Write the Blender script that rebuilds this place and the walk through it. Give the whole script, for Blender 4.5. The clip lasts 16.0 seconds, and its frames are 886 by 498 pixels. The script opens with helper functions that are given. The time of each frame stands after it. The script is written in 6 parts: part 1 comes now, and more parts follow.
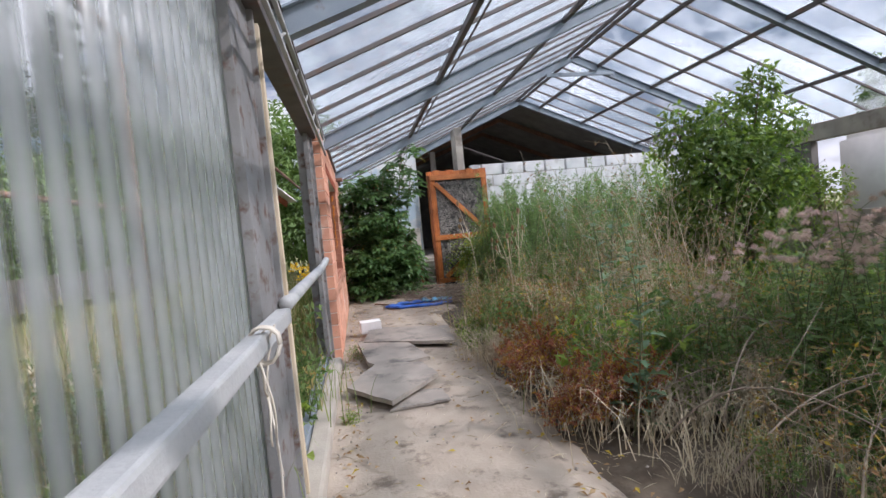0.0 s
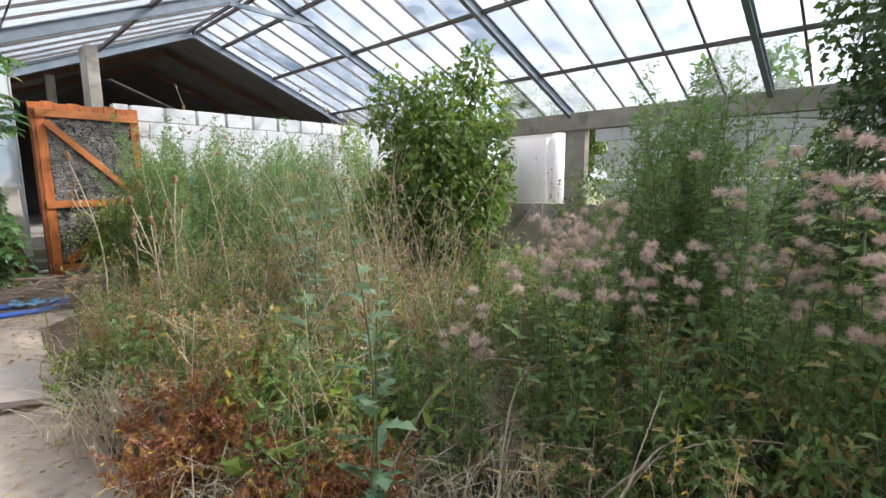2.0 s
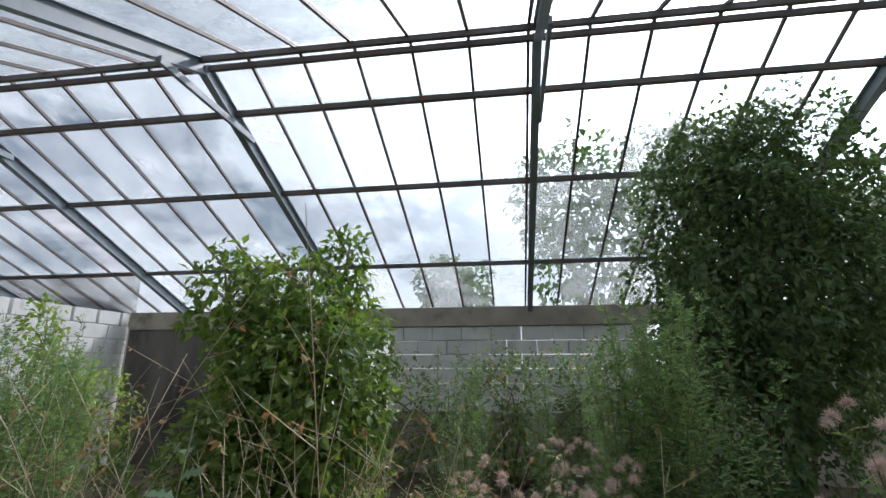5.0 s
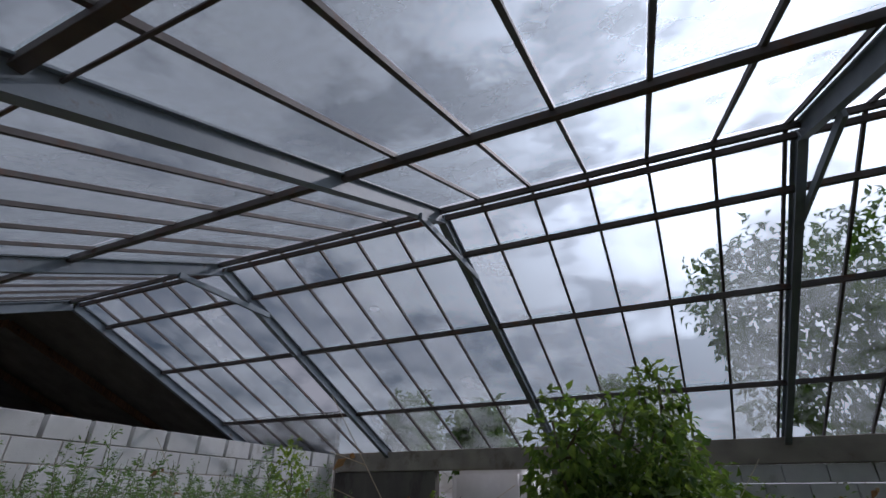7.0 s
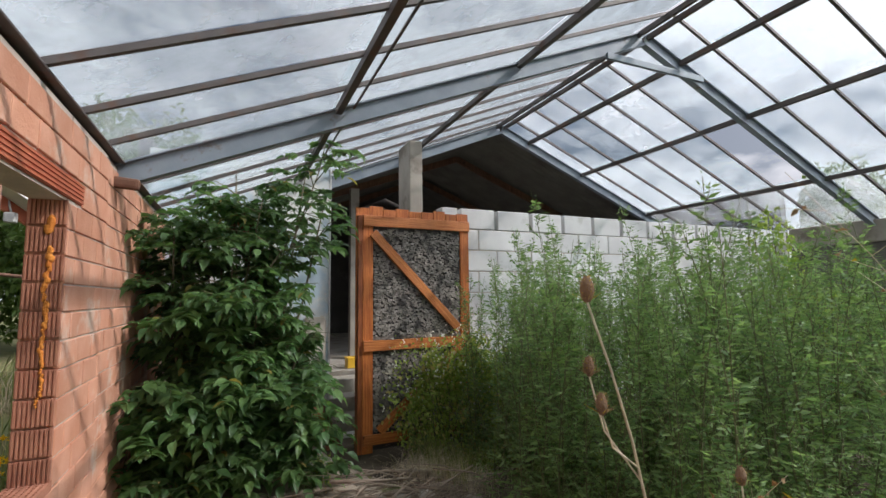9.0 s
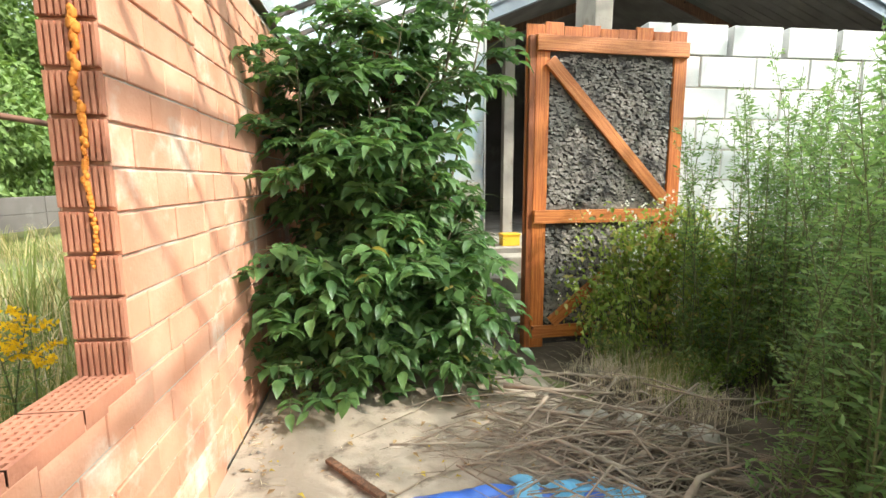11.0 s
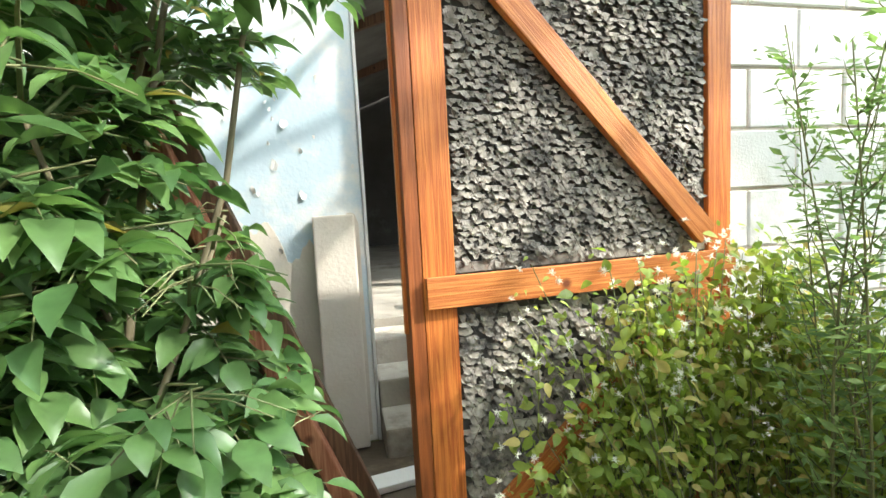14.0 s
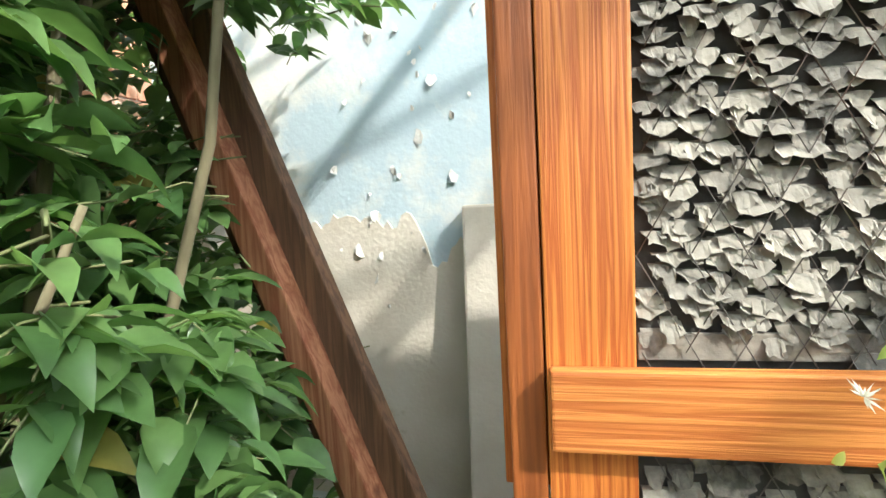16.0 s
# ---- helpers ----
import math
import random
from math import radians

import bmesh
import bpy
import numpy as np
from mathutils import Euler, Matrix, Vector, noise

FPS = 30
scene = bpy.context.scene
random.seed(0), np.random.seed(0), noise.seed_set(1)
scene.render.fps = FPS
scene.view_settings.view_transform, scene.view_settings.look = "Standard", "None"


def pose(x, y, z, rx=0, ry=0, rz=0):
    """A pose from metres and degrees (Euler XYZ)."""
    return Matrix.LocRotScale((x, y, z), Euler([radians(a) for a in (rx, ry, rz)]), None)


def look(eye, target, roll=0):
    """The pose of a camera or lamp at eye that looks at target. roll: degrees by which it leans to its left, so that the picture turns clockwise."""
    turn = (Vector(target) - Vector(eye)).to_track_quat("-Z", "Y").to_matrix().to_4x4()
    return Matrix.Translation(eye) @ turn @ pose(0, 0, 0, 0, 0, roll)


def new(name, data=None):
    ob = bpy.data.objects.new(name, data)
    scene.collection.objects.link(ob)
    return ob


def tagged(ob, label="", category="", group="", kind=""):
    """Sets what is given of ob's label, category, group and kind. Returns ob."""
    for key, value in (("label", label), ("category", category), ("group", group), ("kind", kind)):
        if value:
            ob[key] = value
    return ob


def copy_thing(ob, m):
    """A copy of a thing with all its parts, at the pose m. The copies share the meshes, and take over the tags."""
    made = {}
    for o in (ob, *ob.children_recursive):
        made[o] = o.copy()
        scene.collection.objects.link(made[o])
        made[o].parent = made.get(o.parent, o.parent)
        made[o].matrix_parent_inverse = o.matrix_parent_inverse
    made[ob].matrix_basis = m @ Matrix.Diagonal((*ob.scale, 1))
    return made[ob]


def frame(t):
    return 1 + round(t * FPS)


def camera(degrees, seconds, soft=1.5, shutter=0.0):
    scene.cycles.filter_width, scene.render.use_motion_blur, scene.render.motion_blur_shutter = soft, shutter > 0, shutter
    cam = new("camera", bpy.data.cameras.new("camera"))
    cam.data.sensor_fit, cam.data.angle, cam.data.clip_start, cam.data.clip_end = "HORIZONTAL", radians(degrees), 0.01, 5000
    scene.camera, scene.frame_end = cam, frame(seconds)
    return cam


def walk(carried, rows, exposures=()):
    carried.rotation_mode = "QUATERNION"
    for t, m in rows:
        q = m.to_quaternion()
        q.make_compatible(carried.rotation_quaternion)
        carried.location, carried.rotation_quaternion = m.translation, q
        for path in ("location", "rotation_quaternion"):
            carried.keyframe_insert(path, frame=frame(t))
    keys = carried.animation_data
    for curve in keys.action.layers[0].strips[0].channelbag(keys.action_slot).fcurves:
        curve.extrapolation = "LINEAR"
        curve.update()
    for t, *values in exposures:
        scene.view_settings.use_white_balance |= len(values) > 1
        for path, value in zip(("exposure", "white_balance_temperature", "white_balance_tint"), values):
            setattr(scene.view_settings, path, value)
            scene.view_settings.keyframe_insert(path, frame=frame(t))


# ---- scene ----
cam = camera(86.6, 16.0)

PATH = [
    (0, (-0.46, -2.013, 1.263), (-0.111, -0.045, 1.177), -5.5),
    (0.5, (-0.425, -1.653, 1.248), (-0.214, 0.334, 1.177), -3.6),
    (1, (-0.278, -1.284, 1.258), (0.151, 0.666, 1.133), -2.0),
    (1.5, (-0.143, -1.082, 1.269), (0.795, 0.671, 1.046), -1.2),
    (2, (0.143, -0.790, 1.358), (1.582, 0.569, 1.071), -0.5),
    (2.5, (0.207, -0.552, 1.352), (1.963, 0.361, 1.062), 1.0),
    (3, (0.344, -0.297, 1.376), (2.254, 0.243, 1.128), 0.3),
    (3.5, (0.440, -0.058, 1.420), (2.412, 0.232, 1.252), 0.7),
    (4, (0.546, 0.242, 1.499), (2.535, 0.444, 1.434), 1.8),
    (4.5, (0.519, 0.552, 1.553), (2.497, 0.782, 1.736), 2.4),
    (4.7, (0.504, 0.672, 1.575), (2.463, 0.908, 1.898), 1.6),
    (6.8, (0.295, 1.8, 1.786), (1.913, 2.449, 2.766), 0.1),
    (7, (0.284, 1.906, 1.765), (1.879, 2.647, 2.716), 0.5),
    (7.5, (0.209, 2.207, 1.706), (1.71, 3.226, 2.546), 1.2),
    (8, (0.11, 2.496, 1.675), (1.45, 3.842, 2.301), 0.8),
    (8.5, (-0.003, 2.779, 1.631), (1.081, 4.428, 1.957), 0.0),
    (9, (-0.04, 3.10, 1.57), (0.766, 4.922, 1.766), -0.7),
    (9.5, (-0.055, 3.37, 1.535), (0.503, 5.29, 1.562), 0.15),
    (10, (-0.083, 3.643, 1.439), (0.285, 5.598, 1.233), 0.7),
    (10.2, (-0.092, 3.766, 1.422), (0.211, 5.721, 1.134), 0.7),
    (12.3, (0.408, 5.206, 1.259), (0.644, 7.18, 1.04), -0.6),
    (12.5, (0.48, 5.35, 1.268), (0.746, 7.323, 1.08), -0.6),
    (13, (0.627, 5.675, 1.303), (0.918, 7.648, 1.154), -0.8),
    (13.5, (0.757, 6.0, 1.345), (1.1, 7.964, 1.189), -2.0),
    (14, (0.877, 6.294, 1.352), (1.31, 8.238, 1.166), -3.1),
    (14.5, (1.075, 6.702, 1.327), (1.412, 8.664, 1.138), -3.7),
    (15, (1.109, 6.88, 1.349), (1.323, 8.857, 1.132), -3.2),
    (15.5, (1.152, 6.987, 1.354), (1.042, 8.972, 1.133), -2.6),
    (16, (1.168, 7.160, 1.332), (0.636, 9.080, 1.147), -3.2),
]
walk(cam, [(t, look(eye, aim, roll)) for t, eye, aim, roll in PATH],
     [(0, -0.68, 6050, 20), (0.9, -0.88, 6100, 19), (1.8, -0.35, 6200, 16), (3.0, 0.3, 6400, 14), (4.0, -0.05, 6300, 14), (4.7, -0.6, 6200, 14), (6.3, -2.5, 5900, 21),
      (7.6, -2.35, 5900, 20), (8.5, -1.5, 6150, 18), (9.0, -0.95, 6400, 14), (10.2, -0.05, 6800, 7), (12.3, 0.75, 6700, 5), (14, 0.75, 6700, 5), (15, 0.6, 6700, 5), (16, 0.62, 6700, 4)])

# ---- world, sun, exposure ----
SUN_DIR = Vector((0.67, -0.34, 0.66)).normalized()
world = bpy.data.worlds.new("world")
scene.world = world
world.use_nodes = True
wn, wl = world.node_tree.nodes, world.node_tree.links
sky = wn.new("ShaderNodeTexSky")
sky.sky_type, sky.sun_disc = "NISHITA", False
sky.sun_elevation = math.asin(SUN_DIR.z)
sky.sun_rotation = math.atan2(SUN_DIR.x, SUN_DIR.y)
sky.air_density, sky.dust_density = 1.0, 2.0
wtc = wn.new("ShaderNodeTexCoord")
wmap = wn.new("ShaderNodeMapping")
wmap.inputs["Scale"].default_value = (1.6, 1.6, 3.6)
wl.new(wtc.outputs["Generated"], wmap.inputs["Vector"])
wno = wn.new("ShaderNodeTexNoise")
wno.inputs["Scale"].default_value, wno.inputs["Detail"].default_value, wno.inputs["Roughness"].default_value = 1.7, 9, 0.6
wl.new(wmap.outputs["Vector"], wno.inputs["Vector"])
wra = wn.new("ShaderNodeValToRGB")
wra.color_ramp.elements[0].position, wra.color_ramp.elements[1].position = 0.42, 0.57
wl.new(wno.outputs["Fac"], wra.inputs["Fac"])
wmx = wn.new("ShaderNodeMix")
wmx.data_type = "RGBA"
wl.new(sky.outputs["Color"], wmx.inputs["A"])
wdot = wn.new("ShaderNodeVectorMath")
wdot.operation = "DOT_PRODUCT"
wnrm = wn.new("ShaderNodeVectorMath")
wnrm.operation = "NORMALIZE"
wl.new(wtc.outputs["Generated"], wnrm.inputs[0])
wl.new(wnrm.outputs[0], wdot.inputs[0])
wdot.inputs[1].default_value = SUN_DIR
wclamp = wn.new("ShaderNodeMath")
wclamp.operation = "MAXIMUM"
wclamp.inputs[1].default_value = 0.0
wl.new(wdot.outputs["Value"], wclamp.inputs[0])
wpow = wn.new("ShaderNodeMath")
wpow.operation = "POWER"
wpow.inputs[1].default_value = 9.0
wl.new(wclamp.outputs[0], wpow.inputs[0])
wglow = wn.new("ShaderNodeMath")
wglow.operation = "MULTIPLY_ADD"
wglow.inputs[1].default_value, wglow.inputs[2].default_value = 170.0, 15.0
wl.new(wpow.outputs[0], wglow.inputs[0])
wtint = wn.new("ShaderNodeMix")
wtint.data_type, wtint.blend_type = "RGBA", "MULTIPLY"
wtint.inputs["Factor"].default_value = 1.0
wtint.inputs["A"].default_value = (0.97, 0.99, 1.04, 1)
wl.new(wglow.outputs[0], wtint.inputs["B"])
wl.new(wtint.outputs["Result"], wmx.inputs["B"])
wthin = wn.new("ShaderNodeMath")
wthin.operation, wthin.use_clamp = "MULTIPLY_ADD", True
wthin.inputs[1].default_value = 0.5
wl.new(wclamp.outputs[0], wthin.inputs[0])
wl.new(wra.outputs["Color"], wthin.inputs[2])
wl.new(wthin.outputs[0], wmx.inputs["Factor"])
wbg = wn["Background"]
wl.new(wmx.outputs["Result"], wbg.inputs["Color"])
wbg.inputs["Strength"].default_value = 0.105
sun = bpy.data.lights.new("sun", "SUN")
sun.energy, sun.angle, sun.color = 5.0, radians(1.2), (1.0, 0.96, 0.90)
sun_ob = new("sun", sun)
sun_ob.matrix_world = look(SUN_DIR * 40, (0, 0, 0))


# ---- materials ----
def nodes_of(name):
    m = bpy.data.materials.new(name)
    m.use_nodes = True
    return m, m.node_tree.nodes, m.node_tree.links


def mat(name, a, b, scale=6.0, rough=0.8, metal=0.0, bump=0.15, fine=60.0, stain=None, stain_scale=1.5, stain_at=0.55,
        stretch=(1, 1, 1), per_object=0.0, spec=0.5):
    """Two tones mixed by noise, a stain with its own outline, and fine relief."""
    m, n, l = nodes_of(name)
    p = n["Principled BSDF"]
    p.inputs["Roughness"].default_value, p.inputs["Metallic"].default_value = rough, metal
    p.inputs["Specular IOR Level"].default_value = spec
    tc, mp = n.new("ShaderNodeTexCoord"), n.new("ShaderNodeMapping")
    mp.inputs["Scale"].default_value = stretch
    l.new(tc.outputs["Object"], mp.inputs["Vector"])
    no = n.new("ShaderNodeTexNoise")
    no.inputs["Scale"].default_value, no.inputs["Detail"].default_value = scale, 6
    l.new(mp.outputs["Vector"], no.inputs["Vector"])
    if per_object:
        oi = n.new("ShaderNodeObjectInfo")
        ad = n.new("ShaderNodeVectorMath")
        ad.operation = "ADD"
        l.new(mp.outputs["Vector"], ad.inputs[0])
        l.new(oi.outputs["Location"], ad.inputs[1])
        l.new(ad.outputs[0], no.inputs["Vector"])
    ramp = n.new("ShaderNodeMapRange")
    ramp.inputs["From Min"].default_value, ramp.inputs["From Max"].default_value = 0.3, 0.7
    l.new(no.outputs["Fac"], ramp.inputs["Value"])
    mx = n.new("ShaderNodeMix")
    mx.data_type = "RGBA"
    mx.inputs["A"].default_value, mx.inputs["B"].default_value = (*a, 1), (*b, 1)
    l.new(ramp.outputs["Result"], mx.inputs["Factor"])
    out = mx.outputs["Result"]
    if stain:
        ns = n.new("ShaderNodeTexNoise")
        ns.inputs["Scale"].default_value, ns.inputs["Detail"].default_value = stain_scale, 8
        ns.inputs["Roughness"].default_value = 0.65
        l.new(no.inputs["Vector"].links[0].from_socket, ns.inputs["Vector"])
        sr = n.new("ShaderNodeMapRange")
        sr.inputs["From Min"].default_value, sr.inputs["From Max"].default_value = stain_at, stain_at + 0.12
        l.new(ns.outputs["Fac"], sr.inputs["Value"])
        m2 = n.new("ShaderNodeMix")
        m2.data_type = "RGBA"
        m2.inputs["B"].default_value = (*stain, 1)
        l.new(sr.outputs["Result"], m2.inputs["Factor"])
        l.new(out, m2.inputs["A"])
        out = m2.outputs["Result"]
    if per_object:
        hs = n.new("ShaderNodeHueSaturation")
        mr = n.new("ShaderNodeMapRange")
        mr.inputs["To Min"].default_value, mr.inputs["To Max"].default_value = 1 - per_object, 1 + per_object
        l.new(oi.outputs["Random"], mr.inputs["Value"])
        l.new(mr.outputs["Result"], hs.inputs["Value"])
        l.new(out, hs.inputs["Color"])
        out = hs.outputs["Color"]
    l.new(out, p.inputs["Base Color"])
    if bump:
        nb = n.new("ShaderNodeTexNoise")
        nb.inputs["Scale"].default_value, nb.inputs["Detail"].default_value = fine, 5
        l.new(mp.outputs["Vector"], nb.inputs["Vector"])
        bp = n.new("ShaderNodeBump")
        bp.inputs["Strength"].default_value, bp.inputs["Distance"].default_value = bump, 0.01
        l.new(nb.outputs["Fac"], bp.inputs["Height"])
        l.new(bp.outputs["Normal"], p.inputs["Normal"])
    return m


def leaf_mat(name, a, b, through_=0.35, rough=0.5, spec=0.4, dry=None, dry_at=0.93):
    """Leaves: tone by leaf, light shining through."""
    m, n, l = nodes_of(name)
    p = n["Principled BSDF"]
    p.inputs["Roughness"].default_value, p.inputs["Specular IOR Level"].default_value = rough, spec
    ge = n.new("ShaderNodeNewGeometry")
    mx = n.new("ShaderNodeMix")
    mx.data_type = "RGBA"
    mx.inputs["A"].default_value, mx.inputs["B"].default_value = (*a, 1), (*b, 1)
    l.new(ge.outputs["Random Per Island"], mx.inputs["Factor"])
    out = mx.outputs["Result"]
    if dry:
        wn_ = n.new("ShaderNodeTexWhiteNoise")
        wn_.noise_dimensions = "1D"
        l.new(ge.outputs["Random Per Island"], wn_.inputs["W"])
        gt = n.new("ShaderNodeMath")
        gt.operation = "GREATER_THAN"
        gt.inputs[1].default_value = dry_at
        l.new(wn_.outputs["Value"], gt.inputs[0])
        m2 = n.new("ShaderNodeMix")
        m2.data_type = "RGBA"
        m2.inputs["B"].default_value = (*dry, 1)
        l.new(gt.outputs[0], m2.inputs["Factor"])
        l.new(out, m2.inputs["A"])
        out = m2.outputs["Result"]
    tc = n.new("ShaderNodeTexCoord")
    no = n.new("ShaderNodeTexNoise")
    no.inputs["Scale"].default_value, no.inputs["Detail"].default_value = 30, 3
    l.new(tc.outputs["Object"], no.inputs["Vector"])
    hs = n.new("ShaderNodeHueSaturation")
    mr = n.new("ShaderNodeMapRange")
    mr.inputs["To Min"].default_value, mr.inputs["To Max"].default_value = 0.65, 1.35
    l.new(no.outputs["Fac"], mr.inputs["Value"])
    l.new(mr.outputs["Result"], hs.inputs["Value"])
    l.new(out, hs.inputs["Color"])
    l.new(hs.outputs["Color"], p.inputs["Base Color"])
    tr = n.new("ShaderNodeBsdfTranslucent")
    h2 = n.new("ShaderNodeHueSaturation")
    h2.inputs["Value"].default_value, h2.inputs["Saturation"].default_value, h2.inputs["Hue"].default_value = 1.7, 1.15, 0.49
    l.new(hs.outputs["Color"], h2.inputs["Color"])
    l.new(h2.outputs["Color"], tr.inputs["Color"])
    ms = n.new("ShaderNodeMixShader")
    ms.inputs[0].default_value = through_
    l.new(p.outputs[0], ms.inputs[1])
    l.new(tr.outputs[0], ms.inputs[2])
    l.new(ms.outputs[0], n["Material Output"].inputs["Surface"])
    return m


def glass_mat(name, haze, tint=(0.9, 0.95, 0.96), dirt=(0.62, 0.66, 0.68), spread=0.25, rough=0.08, light_ribs=0.0):
    """Old glazing: clear glass under a milky film of dirt, optionally striped like refracted light."""
    m, n, l = nodes_of(name)
    n.remove(n["Principled BSDF"])
    tc = n.new("ShaderNodeTexCoord")
    oi = n.new("ShaderNodeObjectInfo")
    ad = n.new("ShaderNodeVectorMath")
    ad.operation = "ADD"
    l.new(tc.outputs["Object"], ad.inputs[0])
    l.new(oi.outputs["Location"], ad.inputs[1])
    no = n.new("ShaderNodeTexNoise")
    no.inputs["Scale"].default_value, no.inputs["Detail"].default_value, no.inputs["Roughness"].default_value = 2.2, 9, 0.65
    l.new(ad.outputs[0], no.inputs["Vector"])
    mr = n.new("ShaderNodeMapRange")
    mr.inputs["From Min"].default_value, mr.inputs["From Max"].default_value = 0.3, 0.7
    mr.inputs["To Min"].default_value, mr.inputs["To Max"].default_value = max(0, haze - spread), min(1, haze + spread)
    l.new(no.outputs["Fac"], mr.inputs["Value"])
    rv = n.new("ShaderNodeMapRange")
    rv.inputs["To Min"].default_value, rv.inputs["To Max"].default_value = -0.10, 0.14
    l.new(oi.outputs["Random"], rv.inputs["Value"])
    sm = n.new("ShaderNodeMath")
    sm.operation, sm.use_clamp = "ADD", True
    l.new(mr.outputs["Result"], sm.inputs[0])
    l.new(rv.outputs["Result"], sm.inputs[1])
    # sine stripes in the film imitate light bent by the corrugation
    if light_ribs:
        sp = n.new("ShaderNodeSeparateXYZ")
        l.new(tc.outputs["Object"], sp.inputs[0])
        su = n.new("ShaderNodeMath")
        l.new(sp.outputs["X"], su.inputs[0])
        l.new(sp.outputs["Y"], su.inputs[1])
        fq = n.new("ShaderNodeMath")
        fq.operation = "MULTIPLY"
        fq.inputs[1].default_value = math.tau / 0.076
        l.new(su.outputs[0], fq.inputs[0])
        sn = n.new("ShaderNodeMath")
        sn.operation = "SINE"
        l.new(fq.outputs[0], sn.inputs[0])
        ma = n.new("ShaderNodeMath")
        ma.operation, ma.use_clamp = "MULTIPLY_ADD", True
        ma.inputs[1].default_value = light_ribs
        l.new(sn.outputs[0], ma.inputs[0])
        l.new(sm.outputs[0], ma.inputs[2])
        sm = ma
    tp = n.new("ShaderNodeBsdfTransparent")
    tp.inputs["Color"].default_value = (*tint, 1)
    tl = n.new("ShaderNodeBsdfTranslucent")
    tl.inputs["Color"].default_value = (*dirt, 1)
    df = n.new("ShaderNodeBsdfDiffuse")
    df.inputs["Color"].default_value = (*[c * 0.6 for c in dirt], 1)
    m0 = n.new("ShaderNodeMixShader")
    m0.inputs[0].default_value = 0.25
    l.new(tl.outputs[0], m0.inputs[1])
    l.new(df.outputs[0], m0.inputs[2])
    m1 = n.new("ShaderNodeMixShader")
    l.new(sm.outputs[0], m1.inputs[0])
    l.new(tp.outputs[0], m1.inputs[1])
    l.new(m0.outputs[0], m1.inputs[2])
    gl = n.new("ShaderNodeBsdfGlossy")
    gl.inputs["Roughness"].default_value = rough
    lw = n.new("ShaderNodeLayerWeight")
    pw = n.new("ShaderNodeMath")
    pw.operation = "POWER"
    pw.inputs[1].default_value = 4.0
    l.new(lw.outputs["Facing"], pw.inputs[0])
    fr = n.new("ShaderNodeMath")
    fr.operation = "MULTIPLY_ADD"
    fr.inputs[1].default_value, fr.inputs[2].default_value = 0.35, 0.03
    l.new(pw.outputs[0], fr.inputs[0])
    m2 = n.new("ShaderNodeMixShader")
    l.new(fr.outputs[0], m2.inputs[0])
    l.new(m1.outputs[0], m2.inputs[1])
    l.new(gl.outputs[0], m2.inputs[2])
    l.new(m2.outputs[0], n["Material Output"].inputs["Surface"])
    return m


